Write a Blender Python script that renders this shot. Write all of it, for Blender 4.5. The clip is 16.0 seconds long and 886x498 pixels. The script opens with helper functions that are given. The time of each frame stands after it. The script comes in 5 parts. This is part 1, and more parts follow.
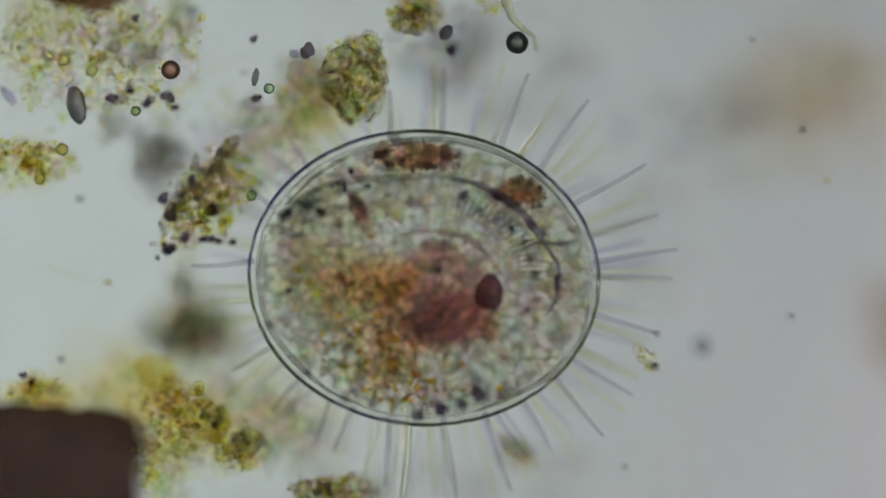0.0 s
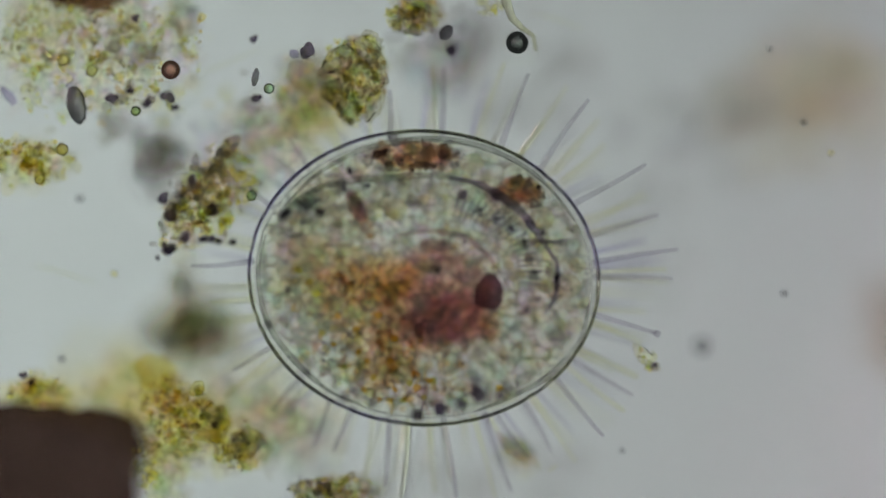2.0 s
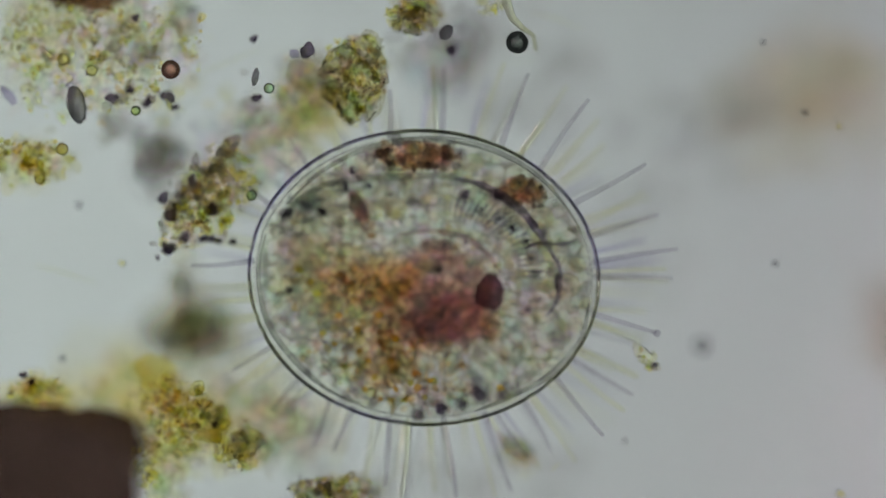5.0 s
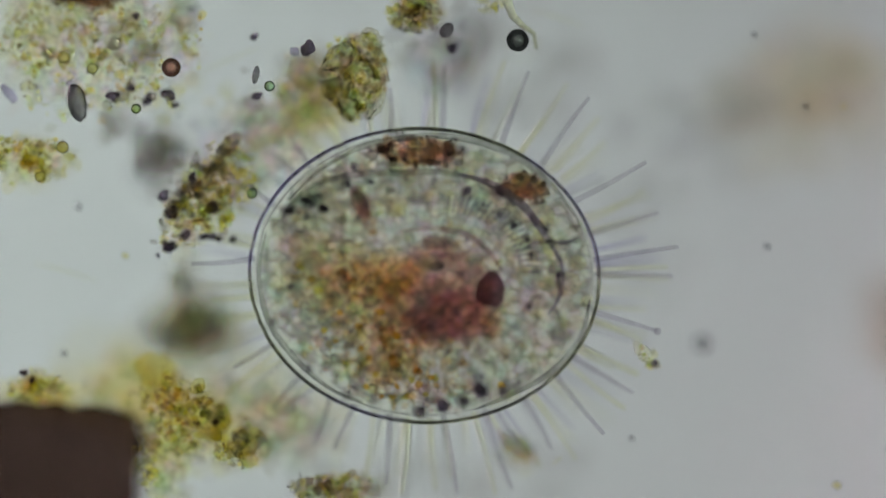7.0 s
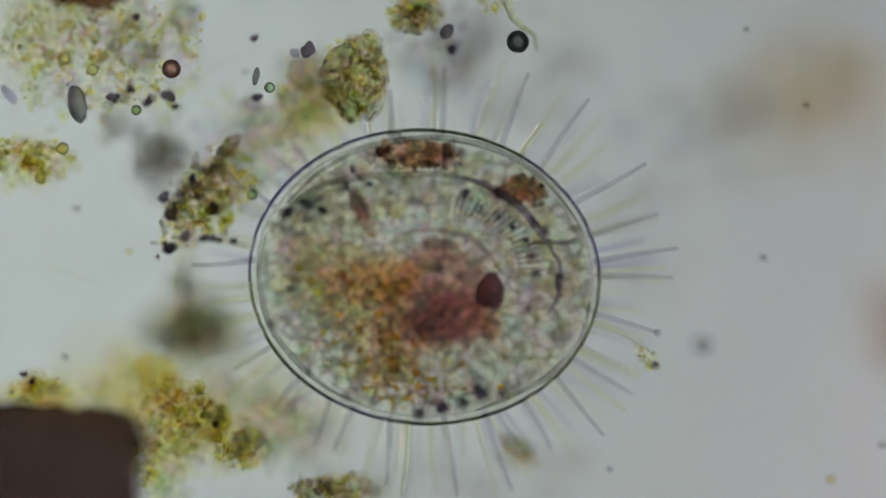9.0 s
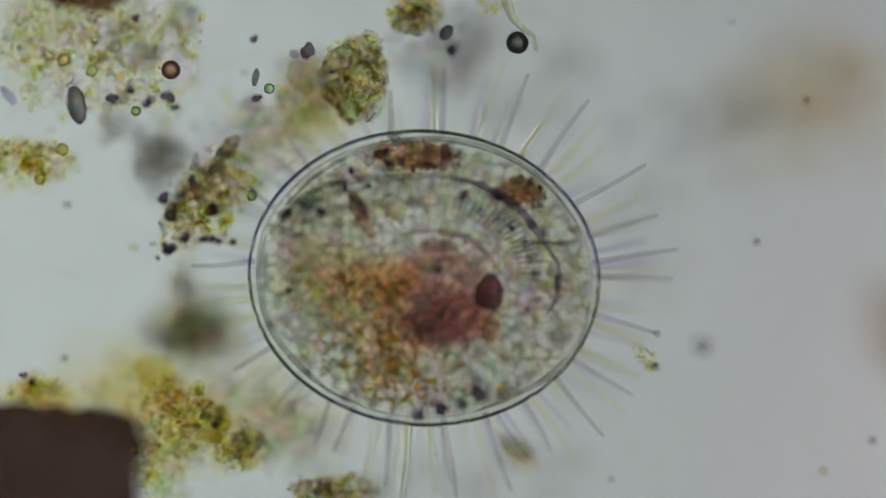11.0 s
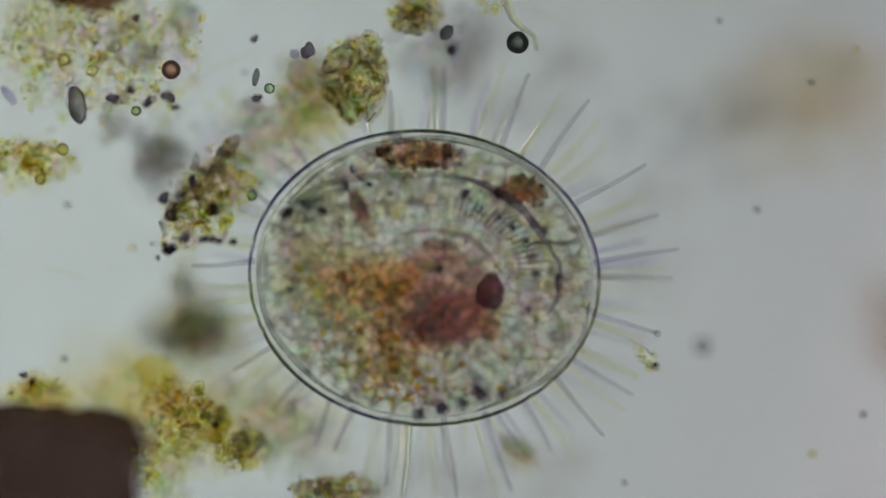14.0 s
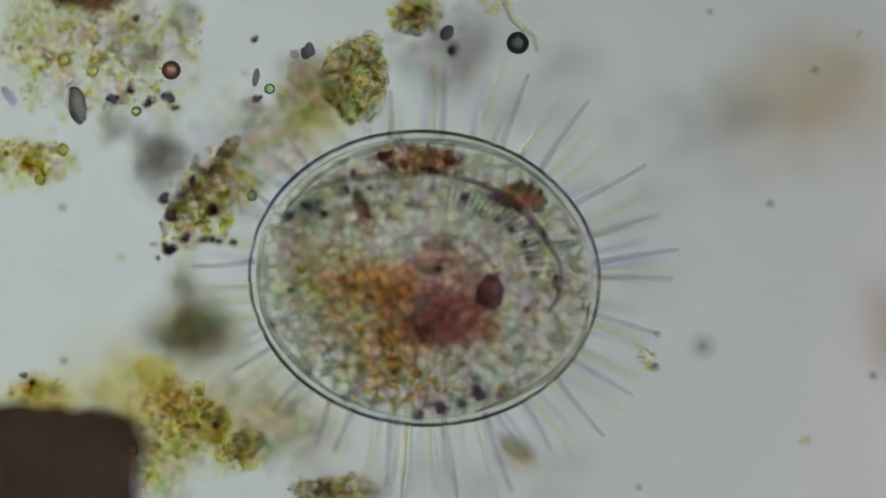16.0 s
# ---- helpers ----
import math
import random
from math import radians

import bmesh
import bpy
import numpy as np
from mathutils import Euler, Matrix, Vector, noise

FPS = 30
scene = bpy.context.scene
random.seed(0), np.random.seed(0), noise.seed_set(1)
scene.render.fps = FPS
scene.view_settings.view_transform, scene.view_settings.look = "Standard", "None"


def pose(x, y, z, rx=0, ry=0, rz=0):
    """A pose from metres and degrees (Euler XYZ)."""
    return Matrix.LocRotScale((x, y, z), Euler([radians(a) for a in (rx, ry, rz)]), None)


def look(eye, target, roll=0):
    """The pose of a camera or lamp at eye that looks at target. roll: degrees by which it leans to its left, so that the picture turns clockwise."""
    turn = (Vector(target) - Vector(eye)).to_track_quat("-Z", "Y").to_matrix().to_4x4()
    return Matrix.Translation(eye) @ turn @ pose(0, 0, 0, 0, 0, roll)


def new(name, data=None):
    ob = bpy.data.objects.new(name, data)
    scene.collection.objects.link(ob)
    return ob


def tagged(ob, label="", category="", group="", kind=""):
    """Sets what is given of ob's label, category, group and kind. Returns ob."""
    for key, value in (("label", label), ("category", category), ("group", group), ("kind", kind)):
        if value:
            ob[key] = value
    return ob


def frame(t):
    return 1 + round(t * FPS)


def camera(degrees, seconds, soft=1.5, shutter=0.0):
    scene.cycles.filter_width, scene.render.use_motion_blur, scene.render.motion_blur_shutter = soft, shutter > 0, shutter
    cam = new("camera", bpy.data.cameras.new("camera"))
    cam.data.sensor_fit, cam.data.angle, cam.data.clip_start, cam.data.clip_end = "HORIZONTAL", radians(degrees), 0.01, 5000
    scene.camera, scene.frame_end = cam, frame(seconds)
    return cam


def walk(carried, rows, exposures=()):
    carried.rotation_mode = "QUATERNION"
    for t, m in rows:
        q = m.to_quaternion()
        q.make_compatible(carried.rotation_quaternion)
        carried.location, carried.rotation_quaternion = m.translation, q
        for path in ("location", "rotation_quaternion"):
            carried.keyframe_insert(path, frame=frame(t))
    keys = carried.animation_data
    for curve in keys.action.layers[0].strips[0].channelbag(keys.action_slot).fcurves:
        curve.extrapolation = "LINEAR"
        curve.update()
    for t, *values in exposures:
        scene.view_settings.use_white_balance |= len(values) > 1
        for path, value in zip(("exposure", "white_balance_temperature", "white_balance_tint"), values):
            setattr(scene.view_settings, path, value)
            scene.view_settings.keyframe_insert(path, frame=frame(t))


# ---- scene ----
cam = camera(3, 16.0, soft=1.6)

F = 0.26        # height of the sharp plane over the slide, metres
REACH = 29.94   # from the lens to the sharp plane
MM = 0.001


def at(x, y, dz=0.0):
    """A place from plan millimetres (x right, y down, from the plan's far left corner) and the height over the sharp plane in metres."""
    k = (REACH - dz) / REACH
    return Vector(((x - 784) * MM * k, (441 - y) * MM * k, F + dz))


cam.data.dof.use_dof = True
cam.data.dof.focus_distance = REACH
cam.data.dof.aperture_fstop = 0.07
# a slight shake of the stand: seconds, millimetres right and up
SHAKE = [(0, 0, 0), (1, 0, 0), (1.5, -0.1, -0.8), (2, 0, 0), (4.2, 0.1, 0.1), (5.4, -0.2, -1.2), (6.5, -0.7, -3.4), (7, -0.9, -4.2), (7.5, -1, -4.6), (8, -1.2, -4.4), (8.5, -1.5, -2.8),
         (9, -1.1, -1.7), (10.2, -0.6, -0.3), (11.5, -0.3, 0.1), (12, -0.3, -0.3), (12.5, -0.5, -1.3), (13, -0.5, 0), (13.5, -0.8, -1.3), (14, -0.8, -0.2), (14.5, -0.5, 0.3),
         (15, -1, -1.2), (15.5, -1.2, 0), (16, -1, 0.5)]
walk(cam, [(t, pose(x * MM, y * MM, F + REACH)) for t, x, y in SHAKE])

# ---- light: a lamp and two added lamps under a ground-glass diffuser, in a dark room ----
world = bpy.data.worlds.new("dark_room")
scene.world = world
world.use_nodes = True
world.node_tree.nodes["Background"].inputs["Color"].default_value = (0.9, 0.92, 1.0, 1)
world.node_tree.nodes["Background"].inputs["Strength"].default_value = 0.06
scene.cycles.transparent_max_bounces = 400
scene.cycles.max_bounces = 160
scene.cycles.transmission_bounces = 160

lamp_data = bpy.data.lights.new("illuminator_lamp", "AREA")
lamp_data.shape, lamp_data.size = "DISK", 1.0
lamp_data.energy = 534
lamp_data.color = (0.87, 0.985, 0.92)
lamp = new("illuminator_lamp", lamp_data)
lamp.matrix_world = look((-8.5, 0.5, -64.5), (-8.5, 0.5, -60))
# added broad fill lamp that lifts the darks, over the whole ground glass
fill_data = bpy.data.lights.new("added_fill_lamp", "AREA")
fill_data.shape, fill_data.size = "DISK", 4.0
fill_data.energy = 1076
fill_data.color = (0.9, 0.93, 1.0)
fill_lamp = new("added_fill_lamp", fill_data)
fill_lamp.matrix_world = look((0, 0, -90), (0, 0, -60))
# added pinkish lamp that lightens and tints the field's lower right
pink_data = bpy.data.lights.new("added_pink_lamp", "AREA")
pink_data.shape, pink_data.size = "DISK", 1.0
pink_data.energy = 395
pink_data.color = (1.0, 0.78, 0.86)
pink_lamp = new("added_pink_lamp", pink_data)
pink_lamp.matrix_world = look((12, -4, -61.5), (12, -4, -60))


# ---- materials ----
def nodes_of(name):
    m = bpy.data.materials.new(name)
    m.use_nodes = True
    t = m.node_tree
    t.nodes.clear()
    out = t.nodes.new("ShaderNodeOutputMaterial")
    return m, t, out


def ramp_of(t, stops):
    r = t.nodes.new("ShaderNodeValToRGB")
    e = r.color_ramp.elements
    n = len(stops)
    for i, c in enumerate(stops):
        p = i / max(1, n - 1)
        if i < 2:
            e[i].position = p
            e[i].color = (*c, 1)
        else:
            e.new(p).color = (*c, 1)
    return r


def clear(name, stops, ior=None, by="island", scale=60.0, grain=0.006, rough=0.0):
    """Light-passing matter: its colours are what it lets through. by: each grain its own colour, or mottled by a noise."""
    m, t, out = nodes_of(name)
    r = ramp_of(t, stops)
    co = t.nodes.new("ShaderNodeTexCoord")
    nz = t.nodes.new("ShaderNodeTexNoise")
    nz.inputs["Scale"].default_value = scale
    nz.inputs["Detail"].default_value = 4
    t.links.new(co.outputs["Object"], nz.inputs["Vector"])
    if by == "island":
        g = t.nodes.new("ShaderNodeNewGeometry")
        t.links.new(g.outputs["Random Per Island"], r.inputs["Fac"])
    elif by == "object":
        g = t.nodes.new("ShaderNodeObjectInfo")
        t.links.new(g.outputs["Random"], r.inputs["Fac"])
    else:
        st = t.nodes.new("ShaderNodeMapRange")
        st.inputs[1].default_value, st.inputs[2].default_value = 0.3, 0.7
        t.links.new(nz.outputs["Fac"], st.inputs[0])
        t.links.new(st.outputs[0], r.inputs["Fac"])
    n2 = t.nodes.new("ShaderNodeTexNoise")
    n2.inputs["Scale"].default_value = scale * 3.1
    n2.inputs["Detail"].default_value = 3
    t.links.new(co.outputs["Object"], n2.inputs["Vector"])
    mr = t.nodes.new("ShaderNodeMapRange")
    mr.inputs[1].default_value, mr.inputs[2].default_value = 0.3, 0.7
    mr.inputs[3].default_value, mr.inputs[4].default_value = 1 - grain, 1.0
    t.links.new(n2.outputs["Fac"], mr.inputs[0])
    mul = t.nodes.new("ShaderNodeVectorMath")
    mul.operation = "SCALE"
    t.links.new(r.outputs["Color"], mul.inputs[0])
    t.links.new(mr.outputs[0], mul.inputs["Scale"])
    if ior:
        b = t.nodes.new("ShaderNodeBsdfRefraction")
        b.inputs["IOR"].default_value = ior
        b.inputs["Roughness"].default_value = rough
        t.links.new(mul.outputs[0], b.inputs["Color"])
    else:
        b = t.nodes.new("ShaderNodeBsdfTransparent")
        t.links.new(mul.outputs[0], b.inputs["Color"])
    t.links.new(b.outputs[0], out.inputs["Surface"])
    return m


def pigment(name, stops, rx, ry, tilt=0.0, scale=75.0, tint=0.25, edge=(0.55, 1.0), warp=0.5, warp_scale=14.0, holes=0.0, cells=0.0, rim_dark=0.45):
    """Soft matter with pigment that thins out raggedly from its middle. stops: what its whole thickness lets through;
    tint: how much the hue changes from grain to grain; holes: share of clear gaps; cells: packed granules per metre,
    refractive rims painted in."""
    m, t, out = nodes_of(name)
    co = t.nodes.new("ShaderNodeTexCoord")

    def mapped(value, a, b, c, d, kind="LINEAR"):
        r = t.nodes.new("ShaderNodeMapRange")
        r.interpolation_type = kind
        for i, v in ((1, a), (2, b), (3, c), (4, d)):
            r.inputs[i].default_value = v
        t.links.new(value, r.inputs[0])
        return r.outputs[0]

    def noisy(sc, detail, rough=0.55):
        n = t.nodes.new("ShaderNodeTexNoise")
        n.inputs["Scale"].default_value = sc
        n.inputs["Detail"].default_value = detail
        n.inputs["Roughness"].default_value = rough
        t.links.new(co.outputs["Object"], n.inputs["Vector"])
        return n

    def vec(op, a, b):
        v = t.nodes.new("ShaderNodeVectorMath")
        v.operation = op
        for i, x in ((0, a), (1, b)):
            if isinstance(x, tuple):
                v.inputs[i].default_value = x
            elif isinstance(x, float):
                v.inputs["Scale"].default_value = x
            elif op == "SCALE" and i == 1:
                t.links.new(x, v.inputs["Scale"])
            else:
                t.links.new(x, v.inputs[i])
        return v.outputs[1] if op in ("LENGTH", "DOT_PRODUCT") else v.outputs[0]

    coarse = noisy(scale, 2, 0.5)
    r = ramp_of(t, [tuple(math.sqrt(q) for q in c) for c in stops])
    t.links.new(mapped(coarse.outputs["Fac"], 0.36, 0.64, 0, 1), r.inputs["Fac"])
    fine = noisy(scale * 1.15, 1, 0.5)
    hue = vec("ADD", vec("SCALE", vec("SUBTRACT", fine.outputs["Color"], (0.5, 0.5, 0.5)), tint * 2.2), (1.0, 1.0, 1.0))
    col = vec("MINIMUM", vec("MULTIPLY", r.outputs["Color"], hue), (1.0, 1.0, 1.0))
    # granules: bright middles and dark rims of bent light, painted into the colour
    if cells:
        bent = vec("ADD", co.outputs["Object"], vec("SCALE", vec("SUBTRACT", noisy(cells * 0.7, 1).outputs["Color"], (0.5, 0.5, 0.5)), 0.9 / cells))
        v = t.nodes.new("ShaderNodeTexVoronoi")
        v.inputs["Scale"].default_value = cells
        t.links.new(bent, v.inputs["Vector"])
        grain_of = vec("ADD", vec("SCALE", vec("SUBTRACT", v.outputs["Color"], (0.5, 0.54, 0.62)), tint * 0.55), (1.0, 1.0, 1.0))
        painted_rim = vec("SCALE", grain_of, mapped(v.outputs["Distance"], 0.3, 0.75, 1 + 0.45 * rim_dark, 1 - 0.75 * rim_dark, "SMOOTHSTEP"))
        col = vec("MINIMUM", vec("MULTIPLY", col, painted_rim), (1.0, 1.0, 1.0))
    mp = t.nodes.new("ShaderNodeMapping")
    mp.vector_type = "TEXTURE"
    mp.inputs["Rotation"].default_value = (0, 0, radians(-tilt))
    mp.inputs["Scale"].default_value = (rx * MM, ry * MM, 1e6)
    t.links.new(co.outputs["Object"], mp.inputs["Vector"])
    far = vec("LENGTH", mp.outputs[0], (0.0, 0.0, 0.0))
    ragged = noisy(warp_scale, 5, 0.6)
    rag = t.nodes.new("ShaderNodeMath")
    rag.operation = "MULTIPLY_ADD"
    t.links.new(ragged.outputs["Fac"], rag.inputs[0])
    rag.inputs[1].default_value = warp * 2
    t.links.new(far, rag.inputs[2])
    dense = mapped(rag.outputs[0], edge[0] + warp, edge[1] + warp, 1, 0, "SMOOTHSTEP")
    if holes:
        gap = noisy(warp_scale * 1.7, 4)
        gate = t.nodes.new("ShaderNodeMath")
        gate.operation = "MULTIPLY"
        t.links.new(dense, gate.inputs[0])
        t.links.new(mapped(gap.outputs["Fac"], 0.3 + 0.4 * holes - 0.06, 0.3 + 0.4 * holes + 0.06, 0, 1, "SMOOTHSTEP"), gate.inputs[1])
        dense = gate.outputs[0]
    left = vec("SUBTRACT", (1.0, 1.0, 1.0), col)
    total = vec("SUBTRACT", (1.0, 1.0, 1.0), vec("SCALE", left, dense))
    b = t.nodes.new("ShaderNodeBsdfTransparent")
    t.links.new(total, b.inputs["Color"])
    t.links.new(b.outputs[0], out.inputs["Surface"])
    return m


def solid(name, a, b_, scale=40.0, rough=0.8):
    m, t, out = nodes_of(name)
    p = t.nodes.new("ShaderNodeBsdfPrincipled")
    co = t.nodes.new("ShaderNodeTexCoord")
    nz = t.nodes.new("ShaderNodeTexNoise")
    nz.inputs["Scale"].default_value = scale
    nz.inputs["Detail"].default_value = 5
    t.links.new(co.outputs["Object"], nz.inputs["Vector"])
    r = ramp_of(t, [a, b_])
    t.links.new(nz.outputs["Fac"], r.inputs["Fac"])
    t.links.new(r.outputs["Color"], p.inputs["Base Color"])
    p.inputs["Roughness"].default_value = rough
    bp = t.nodes.new("ShaderNodeBump")
    bp.inputs["Strength"].default_value = 0.4
    bp.inputs["Distance"].default_value = 0.004
    t.links.new(nz.outputs["Fac"], bp.inputs["Height"])
    t.links.new(bp.outputs[0], p.inputs["Normal"])
    t.links.new(p.outputs[0], out.inputs["Surface"])
    return m


def opal(name):
    """Ground glass that scatters the lamp's light through."""
    m, t, out = nodes_of(name)
    b = t.nodes.new("ShaderNodeBsdfTranslucent")
    co = t.nodes.new("ShaderNodeTexCoord")
    nz = t.nodes.new("ShaderNodeTexNoise")
    nz.inputs["Scale"].default_value = 0.7
    t.links.new(co.outputs["Object"], nz.inputs["Vector"])
    r = ramp_of(t, [(0.84, 0.86, 0.86), (0.92, 0.93, 0.92)])
    t.links.new(nz.outputs["Fac"], r.inputs["Fac"])
    t.links.new(r.outputs["Color"], b.inputs["Color"])
    t.links.new(b.outputs[0], out.inputs["Surface"])
    return m


M_OPAL = opal("ground_glass")
M_SLIDE = clear("slide_glass", [(0.985, 0.99, 0.985), (0.995, 0.995, 0.995)], by="noise", scale=3, grain=0.01)
M_SHELL = clear("egg_shell", [(0.98, 0.985, 0.965), (0.99, 0.992, 0.978)], ior=1.0105, by='noise', scale=9, grain=0.02)
M_SHELL_IN = clear("inner_shell", [(0.99, 0.99, 0.98), (0.997, 0.997, 0.99)], ior=1.0035, by='noise', scale=9, grain=0.01)
# spine tints: brightness and hue that focus gives are put into the colour
M_SPINE_DARK = clear("spine_grey", [(0.88, 0.865, 0.905), (0.92, 0.91, 0.93)], by='noise', scale=20, grain=0.05)
M_SPINE_PALE = clear("spine_pale", [(0.997, 0.995, 0.9), (1, 1, 0.95)], ior=1.03, by='noise', scale=20, grain=0.02)
M_SPINE_FAINT = clear("spine_faint", [(0.88, 0.86, 0.95), (0.95, 0.95, 0.95), (0.9, 0.9, 0.93)], by="object", grain=0.03)
M_PLASM = clear("plasm", [(0.985, 0.972, 0.968), (0.999, 0.988, 0.984)], by='noise', scale=16, grain=0.03)
M_GRAIN_PLASM = clear("plasm_grains", [(1, 0.9913, 0.938), (0.9814, 0.9735, 0.9759), (0.9938, 0.9853, 0.9759), (0.9626, 0.9462, 0.984), (1, 0.9941, 0.9157), (0.9877, 0.9823, 0.984)], ior=1.032)
M_GRAIN_HAZE = clear("plasm_haze", [(0.999, 0.9952, 0.9831), (0.9942, 0.9928, 0.9879), (0.9942, 0.9893, 0.9938), (0.999, 0.9976, 0.9806)])
M_MOTTLE = clear("tissue_mottle", [(1, 0.9897, 0.9538), (0.9526, 0.9407, 0.9796), (0.9921, 0.9862, 0.9865), (0.9725, 0.9772, 0.9772), (0.9984, 0.9862, 0.968), (0.9366, 0.9265, 0.9632)])
M_GRAIN_OIL = clear("oil_grains", [(1, 0.9698, 0.7827), (0.9929, 0.8927, 0.7691), (0.9639, 0.9544, 0.9087), (1, 0.9773, 0.7959), (0.9493, 0.877, 0.8846), (0.9929, 0.8927, 0.7201)], ior=1.04)
M_GRAIN_ORANGE = clear("orange_grains", [(0.9967, 0.9745, 0.9438), (0.9899, 0.9616, 0.9248), (0.979, 0.9616, 0.9513), (0.9967, 0.9728, 0.9248), (0.9704, 0.9401, 0.9248)])
M_GRAIN_RED = clear("red_grains", [(0.9774, 0.9586, 0.9538), (0.9676, 0.9434, 0.9466), (0.9835, 0.9646, 0.9538), (0.9601, 0.9372, 0.9444)])
M_GRAIN_CRIMSON = clear("crimson_grains", [(0.9722, 0.9275, 0.9429), (0.9574, 0.911, 0.9368), (0.9802, 0.942, 0.9473)])
M_GRAIN_RUST = clear("rust_grains", [(0.973, 0.924, 0.8766), (0.9549, 0.897, 0.8515), (0.9095, 0.8744, 0.86), (0.9775, 0.9284, 0.8683)])
M_EYE = clear("eye_pigment", [(0.4589, 0.3492, 0.4416), (0.6478, 0.4977, 0.5559)], by='noise', scale=45, grain=0.2)
M_GUT_WALL = clear("gut_wall", [(0.911, 0.8347, 0.8411), (0.9487, 0.8845, 0.8723)], by='noise', scale=50, grain=0.1)
M_DARK = clear("dark_granule", [(0.47, 0.46, 0.56), (0.62, 0.60, 0.67)], ior=1.07, by='noise', scale=90, grain=0.15)
M_KNOT = clear("dark_knot", [(0.42, 0.36, 0.52), (0.54, 0.48, 0.60), (0.46, 0.44, 0.50), (0.60, 0.50, 0.54)], by='noise', scale=70, grain=0.15, ior=1.03)
M_VIOLET = clear("violet_membrane", [(0.74, 0.70, 0.83), (0.85, 0.82, 0.90)], ior=1.012, by='noise', scale=40, grain=0.12)
M_MEMBRANE = clear("grey_membrane", [(0.80, 0.80, 0.80), (0.90, 0.91, 0.88)], by="noise", scale=40, grain=0.12)
M_VESICLE = clear("vesicle", [(0.985, 0.985, 0.88), (0.995, 0.99, 0.93)], ior=1.035, by="noise", scale=40, grain=0.03)
M_HAIR = clear("comb_hair", [(0.88, 0.87, 0.93), (0.94, 0.94, 0.95)], by="noise", scale=40, grain=0.05)
M_VESICLES = clear("small_vesicles", [(1, 0.996, 0.9215), (0.988, 0.984, 0.9677), (1, 0.988, 0.8807), (0.9759, 0.9638, 0.9839)], ior=1.03)
M_DET_YELLOW = clear("detritus_yellow", [(1, 0.9911, 0.7482), (0.9892, 0.9808, 0.8469), (0.9928, 0.9795, 0.91), (0.982, 0.9897, 0.9036), (1, 0.9864, 0.6761), (0.9746, 0.9657, 0.9586)], ior=1.03)
M_DET_SOFT = clear("detritus_soft", [(1, 0.9968, 0.976), (0.9985, 0.9945, 0.98), (0.999, 0.996, 0.985)])
M_DET_AMBER = clear("detritus_amber", [(1.0, 0.992, 0.955), (0.998, 0.988, 0.95), (0.996, 0.992, 0.965)])
M_DET_MUD = clear("detritus_mud", [(1, 0.9952, 0.9695), (0.9888, 0.9832, 0.988), (0.996, 0.9928, 0.9759), (0.9816, 0.9759, 0.988), (1, 0.9936, 0.9517), (0.9848, 0.9904, 0.9775)])
M_MUSH_DARK = clear("detritus_grey_mush", [(0.9327, 0.9192, 0.9487), (0.9487, 0.9513, 0.9327), (0.9695, 0.9566, 0.9274), (0.922, 0.9165, 0.922), (0.9747, 0.9721, 0.9487)])
M_MUSH = clear("detritus_mush", [(0.9598, 0.9455, 0.9811), (0.9743, 0.9962, 0.9528), (1, 0.991, 0.9266), (0.996, 0.9714, 0.9664), (0.9614, 0.9607, 0.9423), (1, 0.997, 0.9423), (0.9743, 0.9789, 0.9895)])
M_HAZE = clear("thin_haze", [(0.975, 0.974, 0.979), (0.985, 0.98, 0.98), (0.98, 0.982, 0.976)])
M_SPECKLE = clear("detritus_speckle", [(0.88, 0.84, 0.88), (1, 0.98, 0.80), (0.92, 0.97, 0.82), (1, 0.955, 0.72), (0.97, 0.90, 0.82), (0.84, 0.82, 0.76), (1, 0.99, 0.86), (0.92, 0.93, 0.91)])
M_TISSUE_SPECK = clear("tissue_speckle", [(0.88, 0.84, 0.93), (1, 0.985, 0.88), (0.92, 0.97, 0.91), (1, 0.95, 0.84), (0.85, 0.82, 0.88), (0.97, 0.97, 0.94), (0.95, 0.88, 0.87), (0.9, 0.93, 0.96)])
M_DET_DARK = clear("detritus_dark", [(0.7946, 0.7712, 0.7476), (0.8925, 0.8777, 0.8925), (0.7634, 0.7634, 0.7634), (0.8851, 0.8404, 0.7791)], ior=1.04)
M_DET_VIOLET = clear("detritus_violet", [(0.93, 0.925, 0.94), (0.95, 0.945, 0.94), (0.92, 0.92, 0.90)])
M_DET_OLIVE = clear("detritus_olive", [(0.9578, 0.9578, 0.9342), (0.9718, 0.9671, 0.9248), (0.9484, 0.9437, 0.9437)])
M_DET_BROWN = clear("detritus_brown", [(0.9978, 0.993, 0.9835), (0.9962, 0.9915, 0.985), (0.9986, 0.9945, 0.98)])
M_DET_PINK = clear("detritus_pink", [(0.9958, 0.9867, 0.9807), (0.994, 0.9855, 0.9819)])
M_FLAKE = clear("flake_glassy", [(0.9505, 0.9397, 0.8696), (0.9144, 0.9035, 0.8459), (0.9754, 0.9683, 0.893)], ior=1.035, by='noise', scale=45, grain=0.12)
M_HUMUS = clear("humus", [(0.29, 0.225, 0.21), (0.35, 0.27, 0.245)], by='noise', scale=12, grain=0.15)
M_BROWN = clear("brown_matter", [(0.46, 0.34, 0.28), (0.60, 0.46, 0.36)], by='noise', scale=25, grain=0.12)
M_BEAD = clear("bead_glass", [(1.0, 0.78, 0.64), (1.0, 0.84, 0.7)], ior=1.45, by='noise', grain=0.03)
M_BEAD_GREEN = clear("bead_green", [(0.8, 0.98, 0.76), (0.86, 1, 0.82)], ior=1.2, by="noise", grain=0.03)
